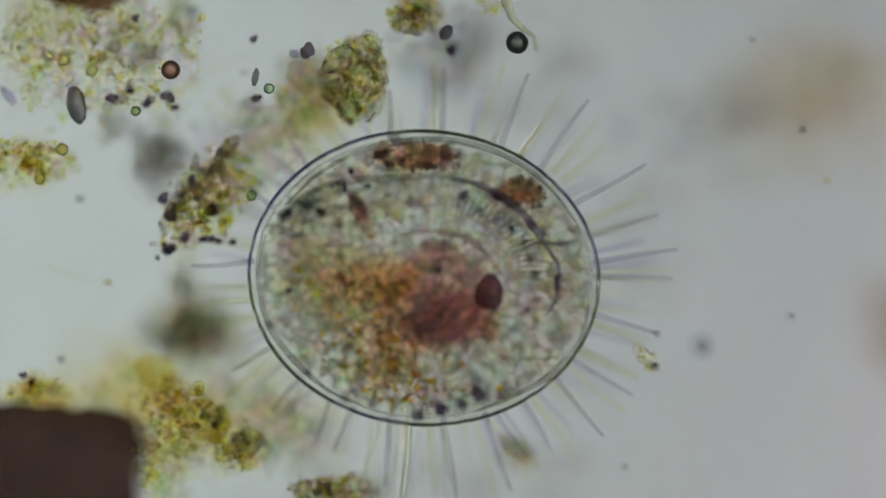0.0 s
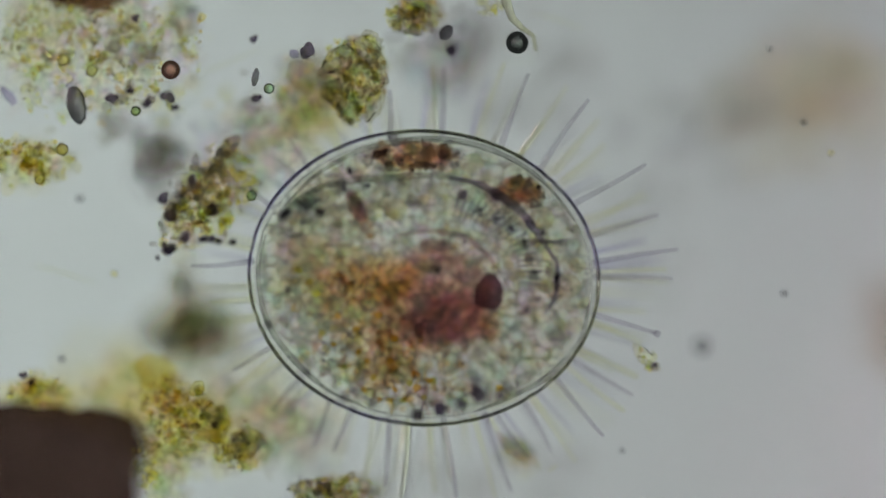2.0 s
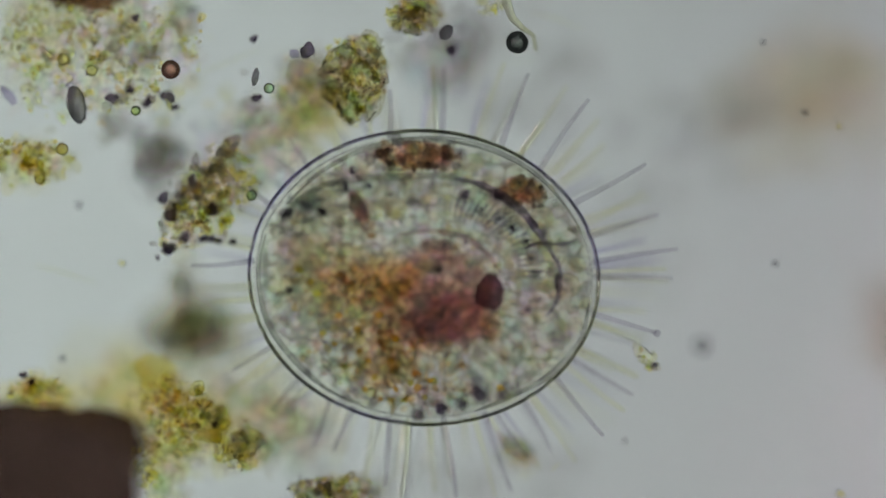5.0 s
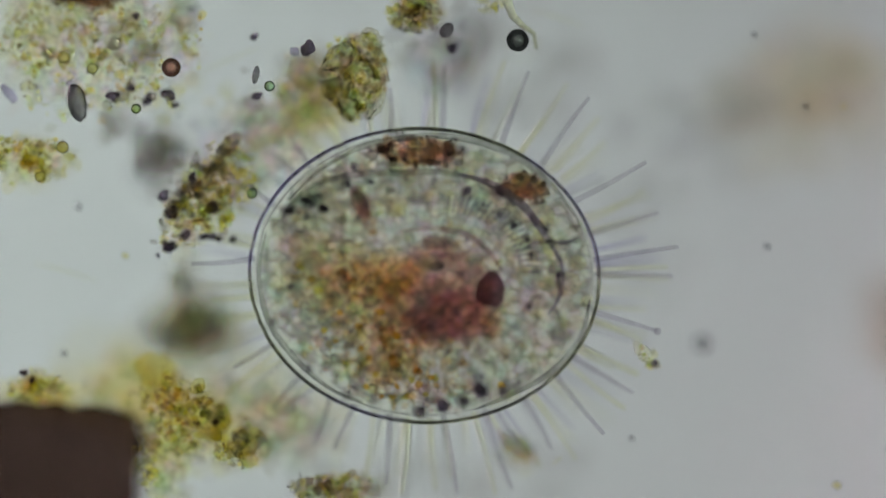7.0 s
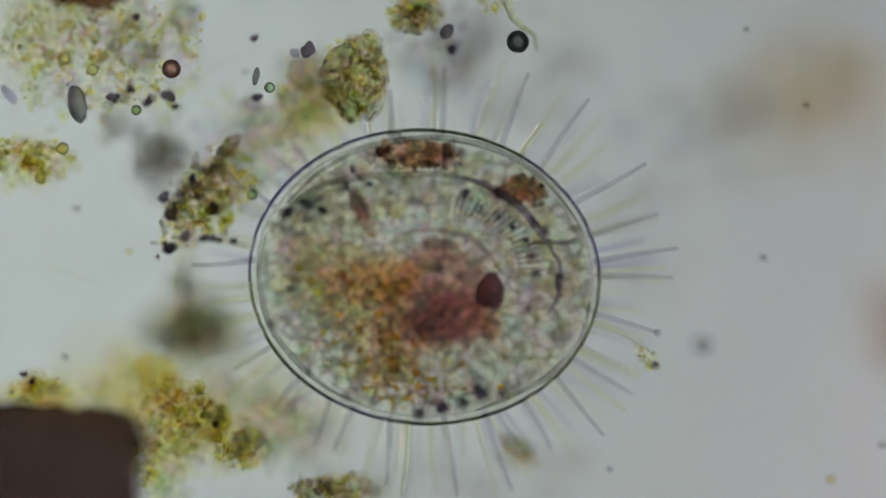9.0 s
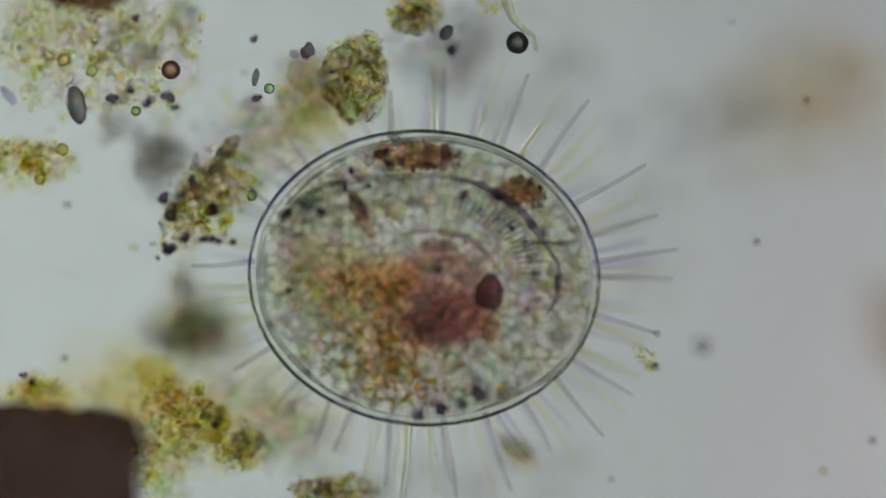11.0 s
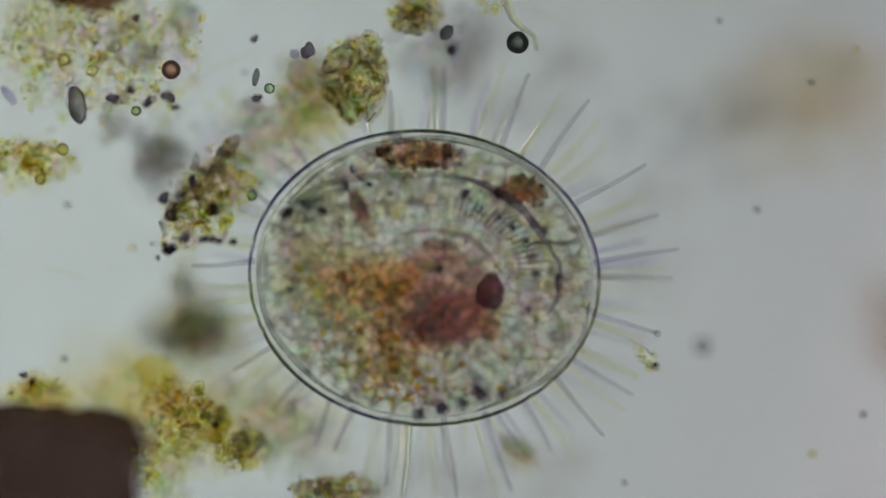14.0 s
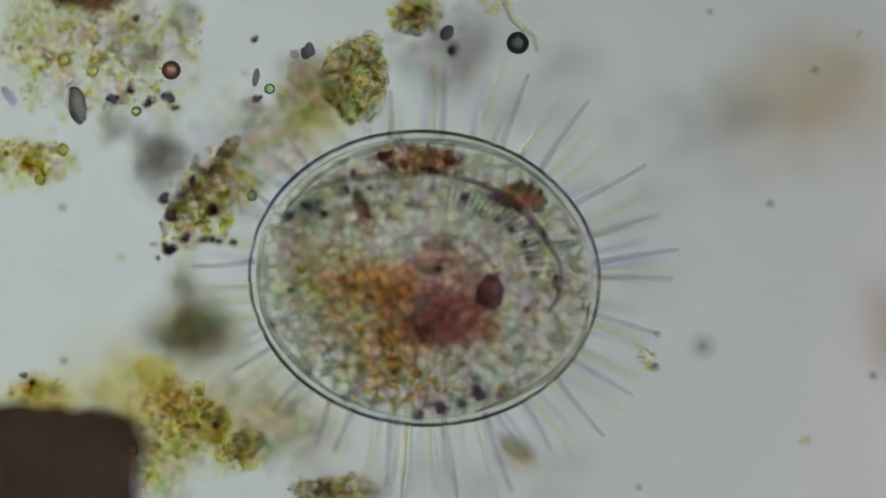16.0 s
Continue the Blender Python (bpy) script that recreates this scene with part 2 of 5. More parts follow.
M_BEAD_YELLOW = clear("bead_yellow", [(0.995, 0.96, 0.66), (1, 0.98, 0.74)], ior=1.12, by='noise', grain=0.05)
M_CELL_YELLOW = clear("yellow_cell", [(0.985, 0.965, 0.72), (1.0, 0.985, 0.82)], ior=1.02, by="noise", scale=70, grain=0.08)
M_YELLOW_SHEET = clear("yellow_sheet", [(0.99, 0.95, 0.70), (1.0, 0.97, 0.78)], by="noise", scale=40, grain=0.06)
M_BEAD_DARK = clear("bead_dark", [(0.52, 0.56, 0.52), (0.6, 0.63, 0.6)], ior=1.5, by='noise', grain=0.05)
M_OVAL = clear("dark_oval", [(0.50, 0.49, 0.55), (0.64, 0.65, 0.60)], ior=1.06, by='noise', scale=55, grain=0.2)
M_SPECK = clear("speck", [(0.80, 0.80, 0.82), (0.86, 0.86, 0.86)], by='noise', grain=0.05)
M_STALK = clear("stalk", [(0.96, 0.96, 0.80), (0.98, 0.98, 0.9)], ior=1.04, by="noise", scale=40, grain=0.12)


# ---- mesh helpers ----
def ico(level):
    bm = bmesh.new()
    bmesh.ops.create_icosphere(bm, subdivisions=level, radius=1.0)
    v = np.array([p.co[:] for p in bm.verts])
    f = np.array([[q.index for q in p.verts] for p in bm.faces])
    bm.free()
    return v, f


ICO = {1: ico(1), 2: ico(2), 3: ico(3), 4: ico(4)}
rng = np.random.default_rng(7)


def reseed(x, y, r):
    """Each heap and lump has a chance of its own, so that it keeps its shape."""
    global rng
    rng = np.random.default_rng(int(abs(x) * 131 + abs(y) * 17 + r))


def link(name, verts, faces, material, parent=None, label="", smooth=True):
    me = bpy.data.meshes.new(name)
    me.from_pydata([tuple(v) for v in verts], [], [tuple(f) for f in faces])
    me.materials.append(material)
    if smooth:
        me.polygons.foreach_set("use_smooth", [True] * len(me.polygons))
    me.update()
    ob = new(name, me)
    if parent is not None:
        ob.parent = parent
    if label:
        ob["label"] = label
    return ob


def base(name, where, label, category, group="", kind=""):
    ob = new(name)
    ob.location = where
    ob.empty_display_size = 0.02
    return tagged(ob, label, category, group, kind)


def turn_random():
    q = rng.normal(size=4)
    q /= np.linalg.norm(q)
    w, x, y, z = q
    return np.array([[1 - 2 * (y * y + z * z), 2 * (x * y - z * w), 2 * (x * z + y * w)],
                     [2 * (x * y + z * w), 1 - 2 * (x * x + z * z), 2 * (y * z - x * w)],
                     [2 * (x * z - y * w), 2 * (y * z + x * w), 1 - 2 * (x * x + y * y)]])


def grains(points, sizes, level=2, uneven=0.25, stretch=0.5):
    """Verts and faces of many small uneven grains."""
    v0, f0 = ICO[level]
    vs, fs = [], []
    for i, (p, s) in enumerate(zip(points, sizes)):
        k = 1 + stretch * (rng.random(3) - 0.5)
        w = v0 * k
        a = rng.normal(size=3) * 1.6
        b = rng.random() * 6
        bump = 1 + uneven * np.sin(w @ a + b) * 0.55 + uneven * 0.35 * np.sin(w @ a[::-1] * 2.6 + b)
        vs.append((w * bump[:, None]) @ turn_random().T * s + np.array(p))
        fs.append(f0 + i * len(v0))
    return np.concatenate(vs), np.concatenate(fs)


def cloud(n, cx, cy, rx, ry, tilt=0.0, dz=(-0.01, 0.01), core=0.6, holes=0.0, keep=None):
    """n places in an uneven oval patch of the plan."""
    out = []
    a = radians(tilt)
    ph = rng.random(4) * 6.28
    while len(out) < n:
        u = rng.random() * 6.283
        edge = 1 + 0.12 * math.sin(3 * u + ph[0]) + 0.09 * math.sin(5 * u + ph[1]) + 0.06 * math.sin(9 * u + ph[2])
        r = rng.random() ** core * edge
        x, y = rx * r * math.cos(u), ry * r * math.sin(u)
        px, py = cx + x * math.cos(a) - y * math.sin(a), cy + x * math.sin(a) + y * math.cos(a)
        if holes and noise.noise((px * 0.03, py * 0.03, ph[3])) < holes - 0.5:
            continue
        if keep and not keep(px, py):
            continue
        out.append(at(px, py, rng.uniform(*dz)))
    return out


def heap(name, parent, material, n, cx, cy, rx, ry, size, tilt=0.0, dz=(-0.01, 0.01), core=0.6, holes=0.0, level=2, label="", stretch=1.0, uneven=0.6, keep=None):
    """One part: many grains of one matter, joined, round its own middle."""
    reseed(cx, cy, rx)
    mid = np.array(at(cx, cy, sum(dz) / 2))
    pts = [np.array(p) - mid for p in cloud(n, cx, cy, rx, ry, tilt, dz, core, holes, keep)]
    sz = [MM * size[0] * (size[1] / size[0]) ** (rng.random() ** 1.5) for _ in pts]
    v, f = grains(pts, sz, level, uneven, stretch)
    ob = link(name, v, f, material, parent, label)
    ob.location = Vector(mid - np.array(parent.location))
    ob["kind"] = "stuff"
    return ob


def lump(name, parent, material, x, y, rx, ry, rz=None, dz=0.0, tilt=0.0, uneven=0.12, level=3, label=""):
    """One rounded uneven body, half widths in plan millimetres."""
    reseed(x, y, rx)
    v0, f0 = ICO[level]
    rz = rz if rz is not None else 0.7 * min(rx, ry)
    a = rng.normal(size=(4, 3)) * 2.0
    b = rng.random(4) * 6
    r = 1 + sum(uneven / (1 + 0.6 * i) * np.sin(v0 @ a[i] * (1 + i) + b[i]) for i in range(4)) * 0.6
    v = v0 * r[:, None] * np.array([rx, ry, rz]) * MM
    t = radians(-tilt)
    rot = np.array([[math.cos(t), -math.sin(t), 0], [math.sin(t), math.cos(t), 0], [0, 0, 1]])
    c = np.array(at(x, y, dz)) - (np.array(parent.location) if parent is not None else 0)
    ob = link(name, v @ rot.T, f0, material, parent, label)
    ob.location = Vector(c)
    return ob


def sheet(name, parent, stops, x, y, rx, ry, dz=-0.02, tilt=0.0, thick=10, label="", spread=1.12, **look_of):
    """One soft thick-bodied patch of matter, pigmented most in its middle."""
    m = pigment(name, stops, rx, ry, tilt, **look_of)
    return lump(name, parent, m, x, y, rx * spread, ry * spread, thick, dz, tilt, 0.04 if spread > 1.05 else 0.01, 4, label)


def knot(name, parent, x, y, rx, ry, dz=0.01, tilt=0.0, label="", material=None, n=7):
    """One small dark body grown together of a few uneven grains."""
    reseed(x, y, rx)
    dz += 0.024
    k = min(rx, ry)
    long = max(rx, ry) / k
    n = int(n * min(2.5, long))
    mid = np.array(at(x, y, dz))
    pts = [np.array(p) - mid for p in cloud(n, x, y, rx * 0.62, ry * 0.62, tilt, (dz - 0.012, dz + 0.012), 0.6)]
    v0, f = ICO[3]
    reach = np.full(len(v0), MM * k * 0.6)
    for p in pts:
        along = v0 @ p
        inside_sq = along ** 2 - p @ p + (MM * k * rng.uniform(0.34, 0.64)) ** 2
        reach = np.maximum(reach, np.where(inside_sq > 0, along + np.sqrt(np.maximum(inside_sq, 0)), 0))
    v = v0 * reach[:, None]
    ob = link(name, v, f, material or M_KNOT, parent, label)
    ob.location = Vector(mid - (np.array(parent.location) if parent is not None else 0))
    return ob


def rod(name, parent, material, path, radii, sides=10, label=""):
    """A tapering round thread along places."""
    o = Vector(parent.location) if parent is not None else Vector()
    p = [Vector(q) - o for q in path]
    vs, fs = [], []
    for i, q in enumerate(p):
        d = (p[min(i + 1, len(p) - 1)] - p[max(i - 1, 0)]).normalized()
        s = d.cross(Vector((0, 0, 1)))
        s = s.normalized() if s.length > 1e-6 else Vector((1, 0, 0))
        u = s.cross(d)
        for k in range(sides):
            c = 2 * math.pi * k / sides
            vs.append(q + (s * math.cos(c) + u * math.sin(c)) * radii[i])
    n = len(p)
    for i in range(n - 1):
        for k in range(sides):
            k2 = (k + 1) % sides
            fs.append((i * sides + k, (i + 1) * sides + k, (i + 1) * sides + k2, i * sides + k2))
    fs.append(tuple(range(sides)))
    fs.append(tuple((n - 1) * sides + k for k in range(sides))[::-1])
    return link(name, vs, fs, material, parent, label)


# ---- structure: slide and diffuser ----
def plate(name, w, d, z0, z1, material):
    vs = [(sx * w / 2, sy * d / 2, z) for z in (z0, z1) for sx, sy in ((-1, -1), (1, -1), (1, 1), (-1, 1))]
    fs = [(3, 2, 1, 0), (4, 5, 6, 7), (0, 1, 5, 4), (1, 2, 6, 5), (2, 3, 7, 6), (3, 0, 4, 7)]
    return link(name, vs, fs, material, smooth=False)


def ground_glass():
    # a single sheet of ground glass
    n = 64
    vs = [(24.0 * math.cos(2 * math.pi * i / n), 24.0 * math.sin(2 * math.pi * i / n), -60.0) for i in range(n)]
    ob = link("backdrop", vs, [tuple(range(n))], M_OPAL, smooth=False)
    return tagged(ob, "pale ground-glass diffuser lit from below", "diffuser", kind="structure")


ground_glass()
tagged(plate("ground", 4.0, 3.0, -0.12, 0.0, M_SLIDE), "clear glass microscope slide under the water film", "slide", kind="structure")

# ---- the egg ----
EX, EY, EA, EB, TILT = 750, 492, 312, 262, 4


def rim(angle, k=1.0):
    """Plan place on the egg's outline at an angle in degrees, clockwise from the right."""
    a, t = radians(angle), radians(TILT)
    x, y = EA * k * math.cos(a), EB * k * math.sin(a)
    return EX + x * math.cos(t) - y * math.sin(t), EY + x * math.sin(t) + y * math.cos(t)


egg = base("spiny_egg", Vector((at(EX, EY).x, at(EX, EY).y, 0.0)), "oval clear-shelled egg with long thin spines all round", "egg")


def build_shell(name, outer, wall, material, label):
    """A bowl-shaped skin of the egg, open over the embryo's back. outer, wall: metres inside the outline."""
    nu = 144
    lats = [radians(-90 + i * 145 / 44) for i in range(1, 45)]
    t = radians(-TILT)
    vs, fs = [], []

    def ring(lat, inset):
        c, s = math.cos(lat), math.sin(lat)
        for i in range(nu):
            u = 2 * math.pi * i / nu
            wob = 1 + 0.002 * math.sin(3 * u + 1) + 0.0015 * math.sin(7 * u)
            x, y = (EA * MM - inset) * c * math.cos(u) * wob, (EB * MM - inset) * c * math.sin(u) * wob
            vs.append((x * math.cos(t) - y * math.sin(t), x * math.sin(t) + y * math.cos(t), F + (F - inset) * s))
    for lat in lats:
        ring(lat, outer)
    for lat in reversed(lats):
        ring(lat, outer + wall)
    n = 2 * len(lats)
    for j in range(n - 1):
        for i in range(nu):
            i2 = (i + 1) % nu
            fs.append((j * nu + i, j * nu + i2, (j + 1) * nu + i2, (j + 1) * nu + i))
    fs.append(tuple(range(nu))[::-1])
    fs.append(tuple((n - 1) * nu + i for i in range(nu)))
    return link(name, vs, fs, material, egg, label)


build_shell("shell", 0.0, 0.004, M_SHELL, "thin clear outer shell with a dark outline")
build_shell("inner_shell", 0.014, 0.0025, M_SHELL_IN, "thin clear inner skin")

# the shell's optical edge line and lens colours, put in as a tinted rod
M_EDGE_LINE = clear("shell_seam", [(0.66, 0.64, 0.82), (0.8, 0.78, 0.92), (0.72, 0.74, 0.62), (0.84, 0.86, 0.76), (0.68, 0.68, 0.8)], by="noise", scale=3.5, grain=0.1)
edge_path = [at(*rim(a * 3, 0.992), -0.004) for a in range(121)]
rod("shell_seam", egg, M_EDGE_LINE, edge_path, [MM * 3.4] * 121, 8, "dark blue-violet and olive optical edge line, added as a rod")

# spines: foot on the outline, tip, focus tint (pale or grey), rise of the tip
SPINES = [((770, 233), (765, 112), 1, 4), ((690, 240), (690, 160), 0, -20), ((783, 233), (786, 120), 0, 20), ((846, 237), (893, 112), 1, 0),
          ((890, 250), (935, 130), 0, 4), ((925, 268), (1003, 152), 1, 0), ((962, 290), (1042, 176), 0, 0), ((1000, 318), (1070, 255), 1, 30),
          ((1027, 355), (1143, 291), 0, 0), ((1055, 416), (1165, 380), 0, 15), ((1060, 463), (1200, 441), 0, 0), ((1062, 482), (1180, 477), 1, 10),
          ((1060, 490), (1190, 493), 0, 25), ((1056, 558), (1162, 590), 0, 6), ((1052, 570), (1135, 608), 1, 12), ((1020, 640), (1120, 700), 0, 25),
          ((1008, 652), (1105, 728), 1, 14), ((988, 675), (1068, 773), 0, 4), ((945, 705), (1019, 818), 1, 0), ((880, 735), (938, 812), 0, 20),
          ((840, 744), (876, 880), 1, 2), ((786, 750), (808, 880), 0, 0), ((758, 751), (770, 872), 1, 24), ((722, 750), (709, 880), 1, 0),
          ((688, 746), (682, 862), 0, 6), ((624, 726), (590, 800), 0, 22), ((582, 714), (556, 792), 0, 28), ((527, 675), (482, 728), 0, 24),
          ((487, 630), (398, 703), 1, 0), ((478, 616), (412, 656), 0, 12), ((445, 531), (372, 534), 1, 2), ((447, 562), (380, 572), 1, 22),
          ((442, 463), (338, 471), 0, 3), ((482, 366), (440, 330), 0, 6), ((545, 297), (508, 240), 0, 24), ((656, 243), (655, 204), 1, 2),
          ((600, 262), (580, 210), 1, 24), ((930, 716), (975, 800), 0, 28), ((1045, 395), (1140, 340), 1, 30), ((660, 740), (645, 850), 1, 26),
          ((985, 300), (1060, 212), 1, 26), ((860, 741), (905, 870), 0, 26), ((1030, 620), (1128, 668), 1, 22)]
for (x0, y0), (x1, y1), pale, rise in SPINES:
    pts, rad = [], []
    bend = rng.uniform(-2.5, 2.5)
    for i in range(7):
        k = i / 6 * 1.08 - 0.08
        x, y = x0 + (x1 - x0) * k, y0 + (y1 - y0) * k
        l = math.hypot(x1 - x0, y1 - y0)
        nx, ny = -(y1 - y0) / l, (x1 - x0) / l
        s = bend * math.sin(math.pi * k)
        pts.append(at(x + nx * s, y + ny * s, (-22 - 0.6 * rise if pale else 7 + rise * 0.7) * MM))
        rad.append(MM * ((5.2 - 1.4 * k) if pale else (5.6 - 2.2 * k)))
    rod("spine", egg, M_SPINE_PALE if pale else M_SPINE_DARK, pts, rad, label="pale glassy spine" if pale else "thin greyish spine")

lump("spine_knob", egg, M_SPINE_DARK, 1163, 591, 7, 7, 6, 0.004, 0, 0.1, 2, "violet knob at a spine's tip")

# more spines that point up or down out of the sharp plane
for i in range(84):
    a = i * 360 / 84 + rng.uniform(-4, 4)
    up = rng.choice([-1, 1]) * rng.uniform(0.03, 0.085)
    k0 = math.sqrt(max(0.0, 1 - (up * 0.8 / F) ** 2))
    x0, y0 = rim(a, k0)
    x1, y1 = rim(a + rng.uniform(-2, 2), 1 + rng.uniform(0.22, 0.42))
    pale = rng.random() < 0.5
    pts = [at(x0 + (x1 - x0) * k / 5, y0 + (y1 - y0) * k / 5, up * (0.8 + 0.6 * k / 5)) for k in range(6)]
    rod("spine", egg, M_SPINE_PALE if pale else M_SPINE_FAINT, pts, [MM * (5.0 - 2.2 * k / 5) for k in range(6)], 8, "pale glassy spine" if pale else "thin greyish spine")

# ---- the embryo inside ----
embryo = base("embryo", Vector((at(EX, EY).x, at(EX, EY).y, 0.02)), "translucent grey-green embryo with a red gut and dark eye", "embryo")


def inside(x, y, k=0.955):
    return ((x - EX) / EA) ** 2 + ((y - EY) / EB) ** 2 < k * k


def mouth_band(x, y):
    """The clear crescent over the gut."""
    u, v = (x - 745) / 175, (y - 520) / 150
    return 0.72 < math.hypot(u, v) < 1.0 and y < 520 and x > 560


def tissue(x, y):
    return inside(x, y) and not (mouth_band(x, y) and noise.noise((x * 0.05, y * 0.05, 3)) > 0.0)


body = lump("body", embryo, M_PLASM, 750, 493, 268, 222, 60, -0.12, TILT, 0.03, 4, "clear greyish body tissue")
TISSUE = [(0.75, 0.73, 0.69), (1.00, 0.97, 0.88), (0.81, 0.79, 0.75), (1.00, 0.97, 0.91)]
tissue_sheet = sheet("tissue", embryo, TISSUE, 751, 490, 297, 247, -0.018, TILT, 8, "mottled grey-green tissue", spread=1.005, scale=46, edge=(0.95, 1.02), warp=0.08, tint=0.09, cells=54, rim_dark=0.25)
tissue_deep = sheet("tissue", embryo, [(0.80, 0.79, 0.80), (1.0, 1.0, 0.97), (0.92, 0.91, 0.88), (1.0, 1.0, 0.98)], 751, 490, 292, 242, -0.045, TILT, 8, "mottled grey-green tissue", spread=1.005, scale=24, edge=(0.9, 1.02), warp=0.1, tint=0.16)
ORANGE = [(0.64, 0.46, 0.38), (1.0, 0.82, 0.42), (0.70, 0.52, 0.44), (1.0, 0.70, 0.36), (0.92, 0.80, 0.58)]
orange_sheet = sheet("orange_gut", embryo, ORANGE, 628, 522, 150, 84, -0.02, 28, 10, "grainy orange-brown gut contents", scale=34, edge=(0.25, 1.1), warp=0.55, tint=0.24, cells=60, rim_dark=0.16)
glow_sheet = sheet("orange_gut", embryo, [(0.90, 0.62, 0.40), (1.0, 0.74, 0.38), (0.96, 0.66, 0.42)], 692, 492, 72, 50, -0.02, 10, 8, "bright orange part of the gut", scale=34, edge=(0.4, 1.1), warp=0.5, tint=0.2)
tail_sheet = sheet("orange_gut", embryo, ORANGE, 688, 632, 78, 68, -0.018, -20, 8, "grainy orange-brown gut contents", scale=46, edge=(0.4, 1.1), warp=0.7, tint=0.22, cells=60, rim_dark=0.13)
flank_sheet = sheet("orange_gut", embryo, [(0.66, 0.44, 0.32), (1.0, 0.7, 0.45)], 868, 585, 26, 34, -0.016, 10, 7, "rusty edge of the gut", scale=49, edge=(0.4, 1.1), warp=0.5, tint=0.22, cells=60, rim_dark=0.13)
CRIMSON = [(0.54, 0.32, 0.32), (0.88, 0.58, 0.48), (0.62, 0.38, 0.37), (1.0, 0.70, 0.52)]
red_sheet = sheet("red_gut", embryo, CRIMSON, 780, 524, 110, 102, -0.022, 8, 10, "deep red gut mass", scale=31, edge=(0.7, 1.06), warp=0.35, tint=0.22)
core_sheet = sheet("red_gut", embryo, [(0.34, 0.20, 0.25), (0.62, 0.38, 0.41), (0.42, 0.26, 0.30)], 790, 564, 104, 70, -0.022, 8, 8, "deep red gut mass", scale=28, edge=(0.3, 1.08), warp=0.5, tint=0.15)
brown_sheet = sheet("grey_tissue", embryo, [(0.74, 0.66, 0.58), (1.0, 0.94, 0.80), (0.84, 0.75, 0.66)], 575, 470, 105, 125, -0.028, 10, 8, "brownish tissue beside the gut", scale=22, edge=(0.35, 1.05), warp=0.5, tint=0.14)
RUST = [(0.38, 0.30, 0.32), (0.94, 0.61, 0.38), (0.54, 0.38, 0.34), (1.00, 0.68, 0.42), (0.50, 0.42, 0.46)]
rust_a = sheet("rust_patch", embryo, RUST, 735, 277, 76, 27, -0.014, 2, 8, "rust-brown pigment patch", scale=29, edge=(0.75, 1.05), warp=0.35, tint=0.22, cells=60, rim_dark=0.10)
rust_b = sheet("rust_patch", embryo, RUST, 918, 340, 44, 27, -0.014, 8, 8, "rust-brown pigment patch", scale=29, edge=(0.75, 1.05), warp=0.35, tint=0.22, cells=60, rim_dark=0.10)
streak_sheet = sheet("rust_patch", embryo, [(0.34, 0.26, 0.29), (0.60, 0.44, 0.41)], 633, 372, 16, 42, -0.014, -24, 8, "dark reddish pigment streak", scale=29, edge=(0.6, 1.05), warp=0.3, tint=0.25, cells=60, rim_dark=0.10)
knob_sheet = sheet("rust_patch", embryo, [(0.44, 0.33, 0.37), (0.72, 0.55, 0.55)], 772, 438, 40, 19, -0.02, 8, 8, "dark reddish spot over the gut", scale=29, edge=(0.25, 1.05), warp=0.55, tint=0.15)
smear_sheet = sheet("grey_tissue", embryo, [(0.56, 0.56, 0.58), (0.8, 0.8, 0.76)], 528, 372, 52, 24, -0.02, -42, 8, "dark grey-green fold of tissue", scale=24, edge=(0.4, 1.05), warp=0.5, tint=0.25)
SUNK = (-0.034, -0.006)
haze = heap("body_matter", embryo, M_GRAIN_HAZE, 25, 752, 495, 285, 238, (7, 24), TILT, (-0.13, -0.04), 0.5, keep=inside)
mottle_top = heap("tissue_mottle", embryo, M_MOTTLE, 42, 752, 390, 240, 110, (5, 14), TILT, (-0.06, -0.012), 0.5, keep=inside)
mottle_low = heap("tissue_mottle", embryo, M_MOTTLE, 35, 745, 640, 250, 100, (5, 13), TILT, (-0.045, -0.012), 0.5, keep=inside)
mottle_right = heap("tissue_mottle", embryo, M_MOTTLE, 8, 950, 530, 95, 140, (5, 13), 10, (-0.045, -0.012), 0.5, keep=tissue)
mottle_left = heap("tissue_mottle", embryo, M_MOTTLE, 27, 540, 500, 85, 130, (5, 14), 10, (-0.045, -0.012), 0.5, keep=inside)
plasm_top = heap("tissue_grain", embryo, M_GRAIN_PLASM, 58, 752, 370, 235, 95, (3, 8), TILT, SUNK, 0.5, keep=tissue)
plasm_right = heap("tissue_grain", embryo, M_GRAIN_PLASM, 37, 955, 540, 100, 150, (3, 8), 10, SUNK, 0.5, keep=tissue)
plasm_low = heap("tissue_grain", embryo, M_GRAIN_PLASM, 84, 740, 650, 240, 90, (3, 8), TILT, SUNK, 0.5, keep=tissue)
plasm_left = heap("tissue_grain", embryo, M_GRAIN_PLASM, 88, 540, 510, 90, 130, (3, 8), 10, SUNK, 0.5, keep=tissue)
speck_low = heap("tissue_speckle", embryo, M_TISSUE_SPECK, 174, 740, 645, 245, 92, (2.5, 6), TILT, (-0.022, 0.006), 0.5, keep=inside)
speck_right = heap("tissue_speckle", embryo, M_TISSUE_SPECK, 63, 955, 530, 95, 145, (2.5, 6), 10, (-0.022, 0.006), 0.5, keep=tissue)
speck_top = heap("tissue_speckle", embryo, M_TISSUE_SPECK, 49, 750, 370, 235, 95, (2.5, 6), TILT, (-0.022, 0.006), 0.5, keep=inside)
speck_left = heap("tissue_speckle", embryo, M_TISSUE_SPECK, 48, 545, 500, 85, 125, (2.5, 6), 10, (-0.022, 0.006), 0.5, keep=inside)
